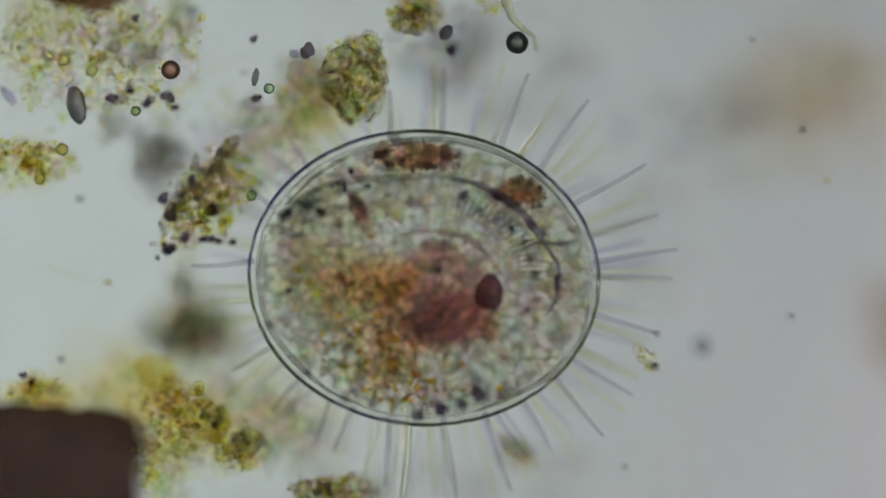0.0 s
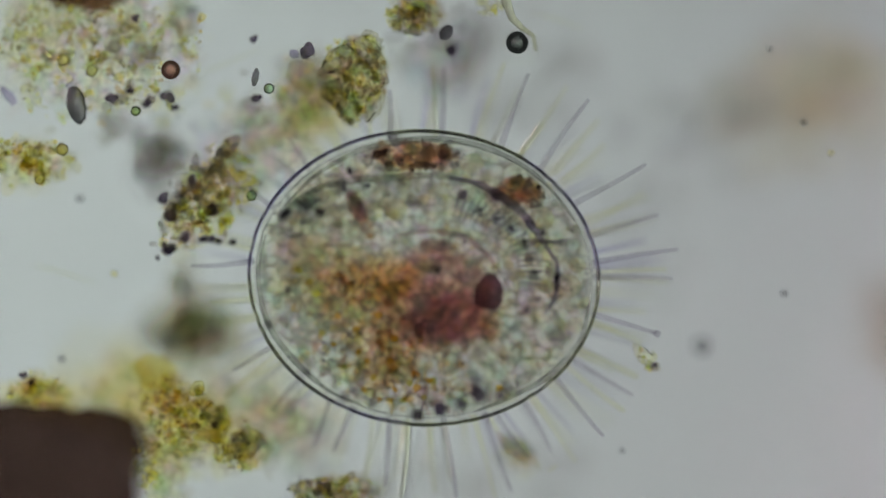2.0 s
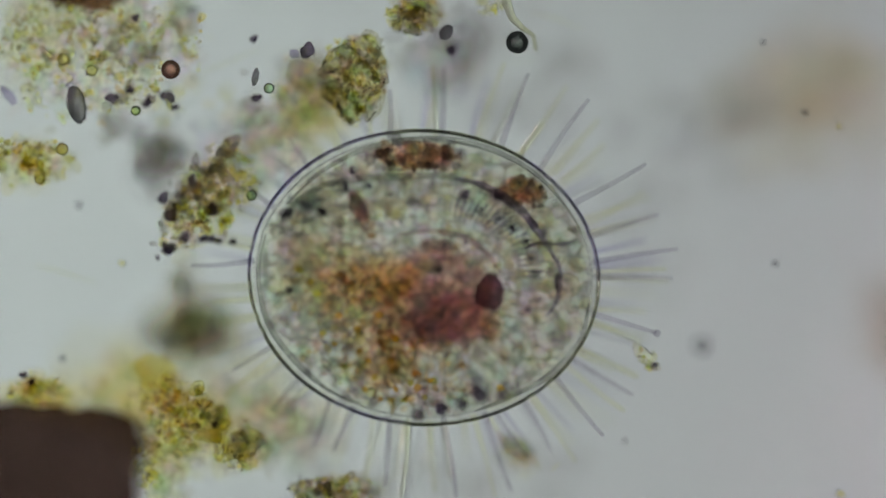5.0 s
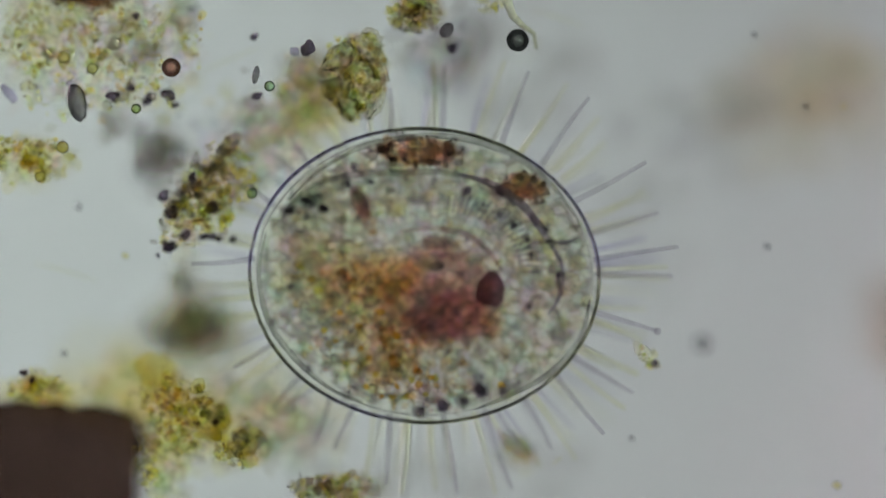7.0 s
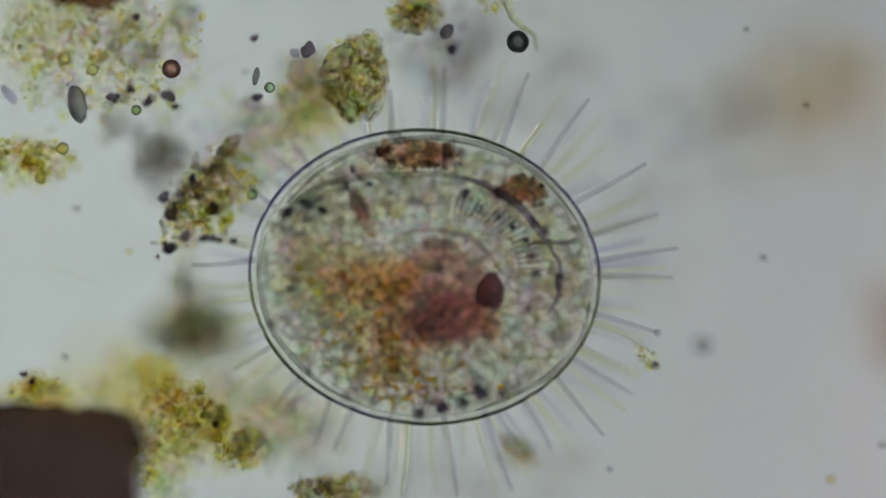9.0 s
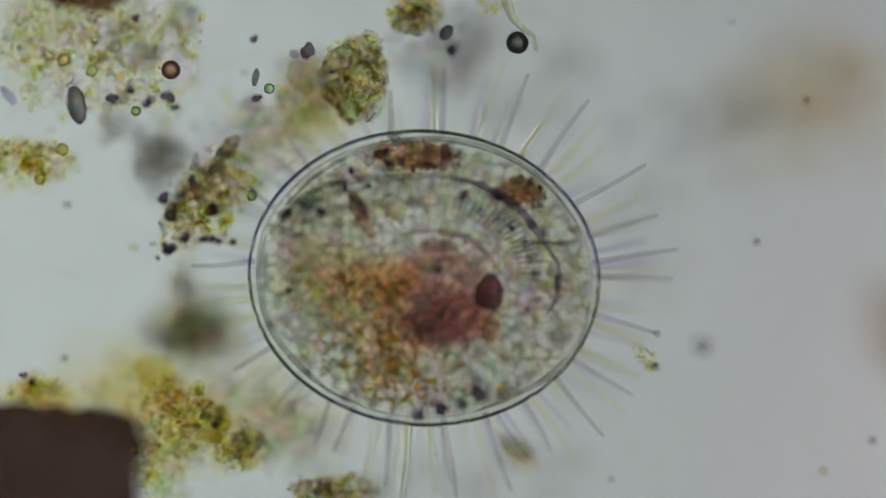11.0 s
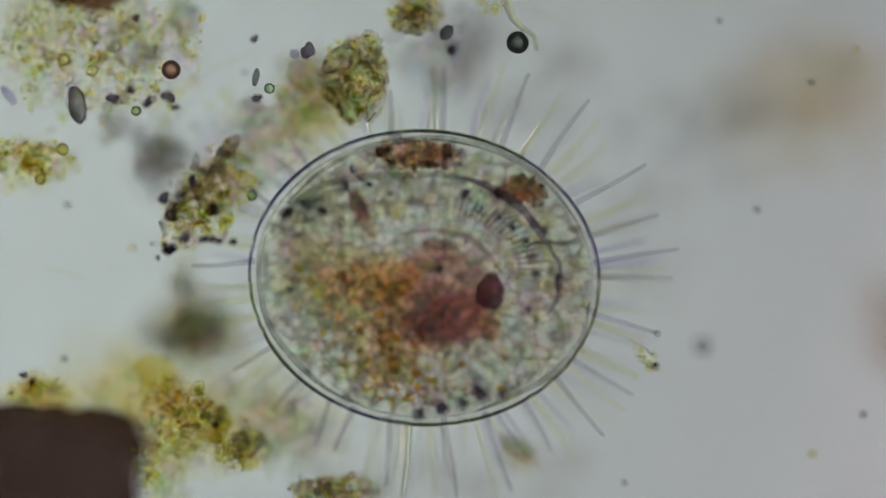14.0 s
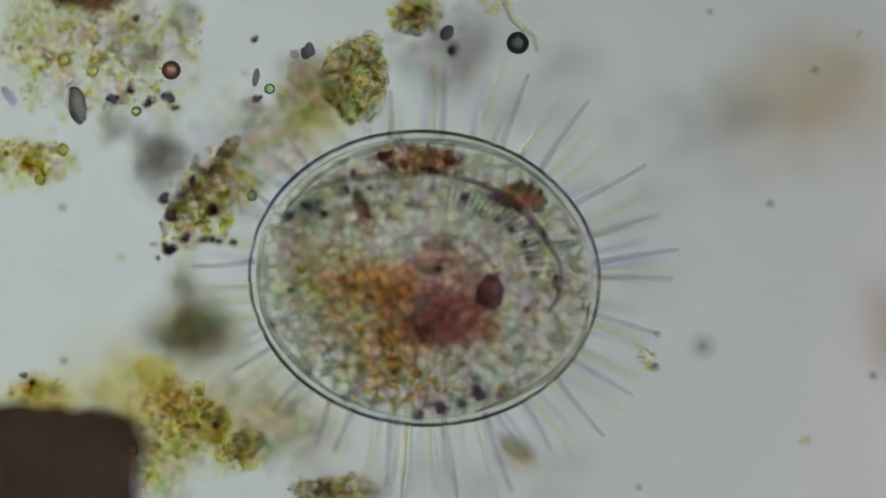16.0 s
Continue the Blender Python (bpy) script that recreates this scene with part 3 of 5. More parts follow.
ves_right = heap("small_vesicle", embryo, M_VESICLES, 57, 960, 530, 90, 140, (6, 12), 8, (-0.05, -0.015), 0.5, keep=tissue, uneven=0.4)
ves_top = heap("small_vesicle", embryo, M_VESICLES, 90, 750, 345, 210, 60, (6, 12), 4, (-0.05, -0.015), 0.5, keep=tissue, uneven=0.4)
mush_low = heap("soft_tissue", embryo, M_MUSH, 21, 740, 645, 240, 90, (5, 12), TILT, (-0.05, -0.012), 0.5, keep=inside)
mush_right = heap("soft_tissue", embryo, M_MUSH, 8, 955, 530, 95, 145, (5, 12), 10, (-0.05, -0.012), 0.5, keep=tissue)
mush_left = heap("soft_tissue", embryo, M_MUSH, 10, 540, 480, 90, 140, (5, 13), 10, (-0.05, -0.012), 0.5, keep=inside)
oil = heap("oil_grain", embryo, M_GRAIN_OIL, 198, 690, 650, 160, 70, (3, 8), 14, SUNK, 0.6, keep=inside)
orange = heap("orange_gut", embryo, M_GRAIN_ORANGE, 68, 645, 515, 155, 100, (4, 13), 14, (-0.09, 0.0), 0.6, label="grainy orange-brown gut contents")
orange_rust = heap("orange_gut", embryo, M_GRAIN_RUST, 48, 655, 525, 130, 80, (4, 11), 14, (-0.05, 0.0), 0.7, label="rusty flecks of the gut")
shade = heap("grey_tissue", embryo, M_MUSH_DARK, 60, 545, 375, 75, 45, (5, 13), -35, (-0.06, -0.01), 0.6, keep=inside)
band_matter = heap("band_matter", embryo, M_MOTTLE, 12, 735, 415, 185, 45, (5, 12), 2, (-0.05, -0.012), 0.55, keep=inside)
band_speck = heap("band_matter", embryo, M_TISSUE_SPECK, 22, 735, 412, 185, 45, (2.5, 6), 2, (-0.022, 0.004), 0.55, keep=inside)
orange_tail = heap("orange_gut", embryo, M_GRAIN_ORANGE, 38, 690, 620, 60, 50, (4, 11), -30, (-0.05, 0.01), 0.6, label="grainy orange-brown gut contents")
gut_grain = heap("gut_grain", embryo, M_GRAIN_OIL, 95, 620, 530, 130, 80, (3, 8), 14, SUNK, 0.6, label="bright oily gut grains")
red = heap("red_gut", embryo, M_GRAIN_RED, 48, 785, 520, 122, 105, (5, 13), 5, (-0.09, -0.005), 0.5, label="deep red gut mass")
red_core = heap("red_gut", embryo, M_GRAIN_CRIMSON, 24, 790, 560, 98, 60, (5, 14), 0, (-0.07, -0.01), 0.6, label="deep red gut mass")
gut_speck = heap("gut_speckle", embryo, M_TISSUE_SPECK, 88, 785, 515, 118, 105, (2.5, 6), 0, (-0.022, 0.004), 0.5)
orange_speck = heap("gut_speckle", embryo, M_TISSUE_SPECK, 109, 630, 515, 120, 90, (2.5, 6), 14, (-0.022, 0.004), 0.5)
red_top = heap("red_gut", embryo, M_GRAIN_ORANGE, 10, 765, 450, 110, 45, (4, 12), 8, (-0.06, 0.0), 0.7, label="deep red gut mass")
red_side = heap("red_gut", embryo, M_GRAIN_RED, 11, 835, 482, 52, 62, (4, 11), 20, (-0.06, 0.0), 0.5, label="deep red gut mass")
patch_a = heap("rust_patch", embryo, M_GRAIN_RUST, 126, 735, 277, 70, 25, (3, 9), 2, (-0.03, 0.01), 0.55, label="rust-brown pigment patch")
patch_b = heap("rust_patch", embryo, M_GRAIN_RUST, 66, 925, 342, 40, 24, (3, 9), 14, (-0.03, 0.01), 0.55, label="rust-brown pigment patch")
streak = heap("rust_patch", embryo, M_GRAIN_RUST, 32, 642, 380, 14, 46, (3, 8), -20, (-0.03, 0.01), 0.55, label="dark reddish pigment streak")
edge_a = heap("patch_edge", embryo, M_DET_DARK, 34, 735, 278, 74, 27, (4, 9), 2, (0.0, 0.012), 0.15)
edge_b = heap("patch_edge", embryo, M_DET_DARK, 18, 922, 342, 44, 26, (4, 9), 14, (0.0, 0.012), 0.15)
eye = lump("eye", embryo, M_EYE, 866, 521, 25, 34, 20, -0.03, 14, 0.22, 3, "dark wine-red eye spot")

M_OIL = clear("oil_drop", [(1.0, 0.86, 0.44), (1.0, 0.74, 0.42), (1.0, 0.92, 0.50), (0.92, 0.95, 0.56)], ior=1.03, by="object", grain=0.05)
drops = {}
for x, y, r in ((737, 664, 8), (738, 687, 8), (715, 709, 7), (692, 709, 7), (672, 708, 6), (760, 675, 7), (635, 624, 7), (726, 678, 7), (766, 675, 8), (650, 640, 6), (700, 690, 6), (662, 668, 7), (590, 610, 6),
                (610, 650, 6), (570, 590, 7), (632, 585, 8), (690, 640, 7), (645, 690, 6), (750, 705, 6), (885, 688, 7), (598, 560, 7), (560, 520, 8), (530, 480, 7), (548, 500, 8), (700, 600, 8), (670, 560, 9)):
    drops[(x, y)] = lump("oil_drop", embryo, M_OIL, x, y, r * 0.82, r * 0.7, r * 0.6, rng.uniform(-0.022, 0.016), 0, 0.4, 3, "small glossy orange-yellow oil drop")

granules = {}
for x, y, rx, ry in ((780, 724, 15, 14), (818, 717, 15, 13), (850, 700, 13, 12), (886, 702, 15, 11), (740, 735, 16, 11), (905, 690, 10, 8), (845, 690, 11, 9), (660, 716, 12, 7), (820, 346, 11, 10), (878, 345, 16, 12),
                     (962, 412, 7, 10), (1016, 410, 6, 7), (1017, 432, 5, 6), (622, 304, 7, 12), (610, 333, 8, 9), (570, 376, 10, 9), (511, 515, 8, 9), (588, 326, 8, 7),
                     (729, 352, 6, 15), (718, 325, 7, 6), (480, 577, 6, 14), (545, 660, 6, 13), (612, 704, 15, 6), (775, 478, 14, 7), (985, 500, 6, 22), (1040, 550, 5, 16),
                     (700, 660, 7, 6), (560, 355, 8, 12), (510, 378, 16, 10), (540, 362, 16, 9), (955, 530, 7, 6), (935, 550, 6, 8), (848, 672, 9, 7), (815, 272, 10, 9), (682, 270, 14, 8), (850, 372, 9, 8), (880, 388, 8, 8), (906, 406, 9, 8), (928, 430, 8, 9), (940, 458, 8, 9), (900, 362, 11, 9), (948, 486, 7, 9), (690, 345, 8, 7), (650, 328, 9, 7)):
    granules[(x, y)] = knot("dark_granule", embryo, x, y, rx, ry, rng.uniform(0.008, 0.035), rng.uniform(-30, 30), "small dark granule", n=12)
for x, y, r in ((1005, 505, 23), (960, 385, 22), (835, 290, 20), (1022, 470, 15), (1018, 575, 16), (975, 445, 14), (968, 508, 13), (900, 470, 9), (660, 372, 17), (580, 350, 15), (700, 370, 20), (533, 436, 24)):
    lump("vesicle", embryo, M_VESICLE, x, y, r, r * 0.9, r * 0.8, rng.uniform(-0.01, 0.01), 0, 0.10, 3, "clear round vesicle")


def arc(name, pts, radius, material, label, dz=0.0):
    """A thin fold through plan places, smoothed."""
    p = [Vector(q) for q in pts]
    fine = []
    for i in range(len(p) - 1):
        a, b, c, d = p[max(i - 1, 0)], p[i], p[i + 1], p[min(i + 2, len(p) - 1)]
        for k in range(6):
            t = k / 6
            fine.append(0.5 * ((2 * b) + (c - a) * t + (2 * a - 5 * b + 4 * c - d) * t * t + (3 * b - a - 3 * c + d) * t ** 3))
    fine.append(p[-1])
    n = len(fine)
    rad = [MM * radius * (0.25 + 0.75 * math.sin(math.pi * min(1, max(0, i / (n - 1))))) * (1 + 0.25 * noise.noise((i * 0.4, radius, 0))) for i in range(n)]
    ob = rod(name, embryo, material, [at(q.x, q.y, dz) for q in fine], rad, 8, label)
    return ob


fold_a = arc("body_fold", [(498, 388), (528, 353), (575, 330), (640, 318), (700, 316), (760, 312), (830, 323), (880, 347)], 7, M_MEMBRANE, "grey body fold", -0.018)
fold_b = arc("body_fold", [(800, 316), (850, 328), (890, 350), (925, 378), (960, 425), (985, 465)], 8, M_VIOLET, "violet body fold", -0.008)
fold_c = arc("body_fold", [(985, 455), (990, 490), (984, 530), (965, 560)], 5, M_VIOLET, "grey body fold", -0.015)
fold_g = arc("body_fold", [(925, 440), (950, 430), (985, 432), (1012, 426)], 4, M_VIOLET, "violet body fold", -0.015)
fold_d = arc("inner_membrane", [(1042, 535), (1032, 590), (1003, 636), (962, 672), (905, 702), (840, 729)], 6, M_MEMBRANE, "thin grey membrane")
fold_e = arc("inner_membrane", [(470, 415), (458, 475), (462, 530), (478, 580), (507, 622), (545, 662), (590, 696), (640, 716)], 6, M_MEMBRANE, "thin grey membrane")
fold_f = arc("inner_membrane", [(505, 365), (555, 315), (620, 275), (690, 254), (770, 247), (850, 260), (920, 290), (975, 335), (1020, 395)], 6, M_MEMBRANE, "thin grey membrane")

gut_wall = arc("gut_wall", [(700, 418), (760, 410), (815, 420), (858, 446), (884, 484)], 6, M_GUT_WALL, "dark wall of the gut", -0.018)

stripes = []
for rx, ry, r in ((128, 112, 8), (158, 142, 7), (190, 172, 6)):
    pts = [(790 + rx * math.cos(radians(a)), 520 + ry * math.sin(radians(a))) for a in range(-100, 11, 10)]
    stripes.append(arc("pale_stripe", pts, r, M_VESICLE, "pale curved stripe of the head", -0.03))

# the comb of beating hairs over the fold
comb = base("hair_comb", Vector((0, 0, 0)), "", "")
comb.parent = embryo
comb.location = at(800, 500) - embryo.location
hairs = []
for i in range(20):
    a = radians(-92 + i * 4.6)
    x0, y0, x1, y1 = 800 + 122 * math.cos(a), 500 + 116 * math.sin(a), 800 + 162 * math.cos(a + 0.05), 500 + 154 * math.sin(a + 0.05)
    pts = [at(x0 + (x1 - x0) * k / 4, y0 + (y1 - y0) * k / 4, 0.01) - comb.location for k in range(5)]
    h = rod("hair", embryo, M_HAIR, pts, [MM * r for r in (1.5, 2.6, 3.0, 2.8, 1.5)], 8)
    h.parent = comb

# ---- detritus ----
def clump(x, y, label, category="detritus"):
    p = at(x, y)
    return base("detritus_clump", Vector((p.x, p.y, 0.0)), label, category, "detritus round the egg")


LOW = (-0.255, -0.12)
MID = (-0.10, -0.02)
TOP = (-0.04, -0.008)
SHARP = (-0.022, 0.006)
MIXED = [(0.91, 0.82, 0.77), (1.00, 0.94, 0.74), (0.95, 0.87, 0.91), (1.00, 0.94, 0.82), (0.92, 0.87, 0.82)]
GREENISH = [(0.57, 0.53, 0.45), (1.00, 0.93, 0.60), (0.71, 0.66, 0.55), (0.97, 0.89, 0.64), (0.55, 0.51, 0.52)]
GREY = [(0.56, 0.55, 0.58), (0.84, 0.83, 0.78)]

c = clump(170, 100, "loose yellowish detritus clump with dark specks")
sheet("mush_mat", c, MIXED, 165, 85, 205, 125, -0.028, 0, 9, scale=29, edge=(0.5, 1.05), warp=0.7, holes=0.28, tint=0.22, cells=66, rim_dark=0.17)
sheet("mush_mat", c, [(0.92, 0.87, 0.70), (1.0, 0.97, 0.84)], 70, 50, 170, 100, -0.09, 0, 12, scale=13, edge=(0.4, 1.0), warp=0.6, tint=0.12, cells=66, rim_dark=0.17)
sheet("violet_haze", c, [(0.60, 0.58, 0.72), (0.82, 0.80, 0.86)], 254, 100, 36, 36, -0.045, 0, 9, scale=25, edge=(0.3, 1.0), warp=0.4, tint=0.15)
sheet("grey_haze", c, GREY, 322, 28, 36, 46, -0.04, 0, 9, scale=21, edge=(0.3, 1.0), warp=0.5, tint=0.2)
heap("soft_matter", c, M_DET_SOFT, 90, 110, 45, 240, 140, (9, 32), 0, LOW, 0.6)
heap("yellow_matter", c, M_DET_MUD, 82, 165, 85, 190, 125, (5, 16), 0, (-0.07, -0.015), 0.6, 0.42)
heap("yellow_grain", c, M_DET_YELLOW, 210, 170, 95, 185, 120, (2.5, 7), 0, TOP, 0.7, 0.5)
heap("dark_grain", c, M_DET_DARK, 24, 200, 110, 150, 100, (4, 10), 0, TOP, 0.7)
heap("speckle", c, M_SPECKLE, 330, 172, 92, 182, 120, (2.5, 7), 0, SHARP, 0.65, 0.45)
heap("mush", c, M_MUSH, 90, 170, 100, 200, 125, (7, 18), 0, (-0.075, -0.02), 0.6, 0.3)
heap("mush", c, M_MUSH, 40, 250, 45, 80, 60, (6, 15), 20, (-0.07, -0.02), 0.6)
heap("grey_mush", c, M_MUSH_DARK, 13, 258, 95, 36, 34, (6, 14), 0, (-0.07, -0.03), 0.6)
heap("grey_mush", c, M_MUSH_DARK, 20, 325, 25, 26, 40, (6, 13), 0, (-0.09, -0.04), 0.6)
heap("mush", c, M_MUSH, 27, 300, 190, 36, 34, (5, 12), 0, (-0.05, -0.01), 0.6)
heap("grey_mush", c, M_MUSH_DARK, 6, 190, 215, 22, 22, (6, 12), 0, (-0.06, -0.03), 0.6)
lump("brown_matter", c, M_BROWN, 152, -14, 72, 36, 20, -0.075, 3, 0.12, 3, "dark brown blurred matter")
lump("dark_oval", c, M_OVAL, 135, 185, 17, 33, 22, -0.012, -14, 0.1, 3, "dark grey oval cell")
knot("dark_grain", c, 200, 174, 18, 11, 0.0, 10, "")
lump("dark_streak", c, M_VIOLET, 15, 170, 8, 22, 7, -0.02, -40, 0.15, 3)
for x, y, r, m in ((240, 197, 9, M_BEAD_GREEN), (110, 265, 11, M_BEAD_YELLOW), (200, 78, 16, M_VESICLE), (112, 106, 11, M_BEAD_YELLOW), (163, 126, 10, M_BEAD_YELLOW)):
    lump("round_cell", c, m, x, y, r, r, r, rng.uniform(-0.005, 0.005), 0, 0.04, 3, "small round cell")

for x, y, r in ((297, 173, 14), (260, 183, 9), (229, 159, 10), (240, 32, 10), (310, 190, 9)):
    knot("dark_grain", c, x, y, r, r * 0.9, 0.004)

c = clump(50, 295, "small yellow-green detritus clump")
sheet("mush_mat", c, [(0.72, 0.64, 0.46), (1.0, 0.96, 0.56), (0.8, 0.74, 0.62)], 50, 288, 80, 46, -0.024, 0, 8, scale=29, edge=(0.45, 1.05), warp=0.6, holes=0.3, tint=0.22, cells=66, rim_dark=0.17)
heap("soft_matter", c, M_DET_SOFT, 72, 45, 290, 85, 50, (8, 20), 0, (-0.255, -0.03), 0.6)
heap("yellow_matter", c, M_DET_MUD, 60, 50, 288, 80, 42, (5, 14), 0, (-0.05, -0.01), 0.6, 0.35)
heap("yellow_grain", c, M_DET_YELLOW, 140, 45, 290, 80, 42, (2.5, 7), 0, TOP, 0.7, 0.45)
heap("speckle", c, M_SPECKLE, 130, 48, 288, 78, 42, (2.5, 7), 0, SHARP, 0.6, 0.4)
heap("mush", c, M_MUSH, 40, 55, 290, 78, 46, (6, 15), 0, (-0.06, -0.02), 0.6)
lump("round_cell", c, M_BEAD_YELLOW, 70, 318, 9, 9, 9, 0, 0, 0.05, 3, "small round cell")

c = clump(360, 350, "yellowish detritus clump with dark grains")
sheet("dark_flake", c, [(0.36, 0.32, 0.33), (0.80, 0.68, 0.54), (0.46, 0.41, 0.40)], 402, 264, 36, 15, -0.012, -48, 7, "dark brown grainy flake", scale=40, edge=(0.7, 1.05), warp=0.35, tint=0.2)
sheet("dark_flake", c, [(0.42, 0.38, 0.42), (0.78, 0.70, 0.62)], 378, 305, 30, 12, -0.012, -55, 7, "dark brown grainy flake", scale=40, edge=(0.6, 1.05), warp=0.35, tint=0.2)
sheet("grey_haze", c, [(0.72, 0.71, 0.76), (0.97, 0.94, 0.91), (0.80, 0.78, 0.81)], 405, 300, 84, 110, -0.04, -30, 10, scale=18, edge=(0.55, 1.05), warp=0.6, tint=0.12)
sheet("grey_haze", c, [(0.50, 0.49, 0.56), (0.84, 0.82, 0.82)], 248, 270, 24, 66, -0.06, 4, 9, scale=20, edge=(0.4, 1.0), warp=0.4, tint=0.12)
sheet("mush_mat", c, [(0.62, 0.57, 0.48), (1.0, 0.94, 0.60), (0.74, 0.68, 0.56), (0.98, 0.90, 0.64), (0.60, 0.55, 0.54)], 366, 352, 118, 54, -0.02, -52, 9, scale=32, edge=(0.55, 1.05), warp=0.6, holes=0.3, tint=0.25, cells=66, rim_dark=0.17)
sheet("grey_haze", c, [(0.50, 0.49, 0.52), (0.80, 0.79, 0.76), (0.60, 0.59, 0.60)], 288, 284, 56, 56, -0.06, 0, 10, scale=18, edge=(0.45, 1.0), warp=0.6, tint=0.12)
heap("soft_matter", c, M_DET_VIOLET, 32, 282, 285, 46, 62, (10, 22), 0, (-0.22, -0.1), 0.6)
heap("violet_matter", c, M_DET_VIOLET, 20, 205, 225, 36, 22, (7, 15), 0, (-0.12, -0.06), 0.6)
heap("yellow_matter", c, M_DET_MUD, 143, 368, 352, 108, 58, (5, 14), -52, (-0.07, -0.012), 0.6, 0.35)
heap("yellow_grain", c, M_DET_YELLOW, 243, 372, 355, 100, 58, (2.5, 7), -52, TOP, 0.6, 0.4)
heap("dark_grain", c, M_DET_DARK, 60, 350, 350, 112, 45, (4, 10), -55, TOP, 0.7)
heap("speckle", c, M_SPECKLE, 260, 366, 352, 112, 56, (2.5, 7), -54, SHARP, 0.6, 0.35)
heap("grey_mush", c, M_MUSH_DARK, 30, 272, 270, 40, 46, (7, 16), 0, (-0.11, -0.05), 0.6)
heap("grey_mush", c, M_MUSH_DARK, 15, 285, 292, 44, 9, (6, 12), 0, (-0.06, -0.03), 0.6)
heap("mush", c, M_MUSH, 67, 370, 345, 112, 66, (6, 15), -52, (-0.06, -0.015), 0.6, 0.3)
heap("grey_mush", c, M_MUSH_DARK, 20, 325, 370, 30, 55, (5, 11), -20, (-0.04, -0.01), 0.6)
heap("grey_mush", c, M_MUSH_DARK, 17, 390, 290, 18, 50, (5, 11), 30, (-0.04, -0.005), 0.6)
for x, y, rx, ry, ti in ((305, 385, 15, 18, 0), (330, 420, 12, 14, 0), (300, 440, 18, 11, 30), (378, 370, 13, 16, 20), (372, 422, 20, 7, 10), (340, 320, 9, 18, -20), (412, 428, 9, 6, 0)):
    knot("dark_flake", c, x, y, rx, ry, 0.006, ti, "dark brown flake")
knot("dark_flake", c, 288, 350, 12, 15, -0.01, 20, "dark flake")
lump("round_cell", c, M_BEAD_GREEN, 445, 347, 9, 10, 9, 0.0, 0, 0.05, 3, "small dark-rimmed cell")
for x, y, r in ((298, 442, 11), (278, 457, 6), (414, 428, 6), (360, 425, 9), (385, 428, 8)):
    knot("dark_grain", c, x, y, r, r * 0.85, 0, 0, "")

c = clump(610, 140, "angular greenish-yellow detritus flake")
sheet("grey_haze", c, [(0.74, 0.73, 0.80), (0.98, 0.96, 0.92), (0.82, 0.80, 0.83)], 470, 270, 88, 76, -0.028, 30, 9, scale=26, edge=(0.6, 1.05), warp=0.6, tint=0.14, cells=52, rim_dark=0.12)
sheet("mush_mat", c, [(0.64, 0.62, 0.48), (1.0, 0.98, 0.62), (0.76, 0.74, 0.58), (1.0, 0.96, 0.66), (0.62, 0.60, 0.54)], 630, 140, 56, 78, -0.02, 8, 9, scale=28, edge=(0.85, 1.05), warp=0.35, tint=0.25, cells=66, rim_dark=0.17)
sheet("brown_haze", c, [(0.62, 0.54, 0.57), (0.95, 0.88, 0.74), (0.72, 0.65, 0.66)], 548, 160, 68, 66, -0.028, 0, 10, scale=26, edge=(0.6, 1.05), warp=0.6, tint=0.18, cells=52, rim_dark=0.16)
sheet("yellow_haze", c, [(0.84, 0.80, 0.58), (1.0, 0.97, 0.80)], 548, 216, 92, 40, -0.07, 4, 10, scale=22, edge=(0.4, 1.0), warp=0.5, tint=0.15)
sheet("grey_haze", c, [(0.78, 0.77, 0.82), (0.96, 0.95, 0.93)], 462, 222, 90, 56, -0.06, 10, 10, scale=25, edge=(0.4, 1.0), warp=0.6, tint=0.2)
heap("soft_matter", c, M_DET_OLIVE, 56, 545, 150, 60, 62, (8, 22), 0, (-0.255, -0.06), 0.6)
heap("yellow_matter", c, M_DET_SOFT, 93, 560, 205, 85, 45, (8, 20), 0, (-0.2, -0.06), 0.6)
heap("yellow_matter", c, M_DET_MUD, 80, 628, 135, 56, 76, (5, 15), 8, (-0.07, -0.012), 0.5)
heap("grey_mush", c, M_MUSH_DARK, 18, 545, 150, 56, 66, (6, 15), 0, (-0.09, -0.03), 0.55)
heap("mush", c, M_MUSH, 40, 545, 165, 66, 66, (6, 15), 0, (-0.07, -0.02), 0.55)
heap("mush", c, M_MUSH, 72, 470, 215, 100, 50, (7, 16), 15, (-0.08, -0.03), 0.55)
heap("grey_mush", c, M_MUSH_DARK, 20, 452, 195, 34, 26, (6, 13), 0, (-0.07, -0.03), 0.6)
heap("grey_mush", c, M_MUSH_DARK, 12, 628, 140, 54, 74, (4, 11), 8, (-0.02, 0.01), 0.2)
heap("yellow_grain", c, M_DET_YELLOW, 97, 628, 137, 52, 72, (2.5, 7), 8, TOP, 0.5)
for x, y, rx, ry, ti in ((600, 110, 30, 22, -30), (655, 85, 24, 30, 10), (640, 140, 26, 34, 0), (600, 165, 24, 26, 20), (662, 180, 14, 30, 15), (620, 195, 28, 16, 0), (668, 125, 15, 30, -10)):
    lump("glassy_flake", c, M_FLAKE, x, y, rx, ry, 12, rng.uniform(-0.012, 0.008), ti, 0.5, 3, "angular yellowish glassy flake")
knot("dark_knob", c, 545, 90, 20, 15, -0.03, -20, "dark violet knob")
heap("speckle", c, M_SPECKLE, 240, 626, 137, 54, 74, (2.5, 7), 8, SHARP, 0.5)
heap("speckle", c, M_SPECKLE, 70, 548, 150, 55, 58, (3, 8), 0, (-0.07, -0.03), 0.6)
heap("pale_matter", c, M_DET_SOFT, 110, 470, 255, 95, 60, (9, 24), 0, LOW, 0.6)
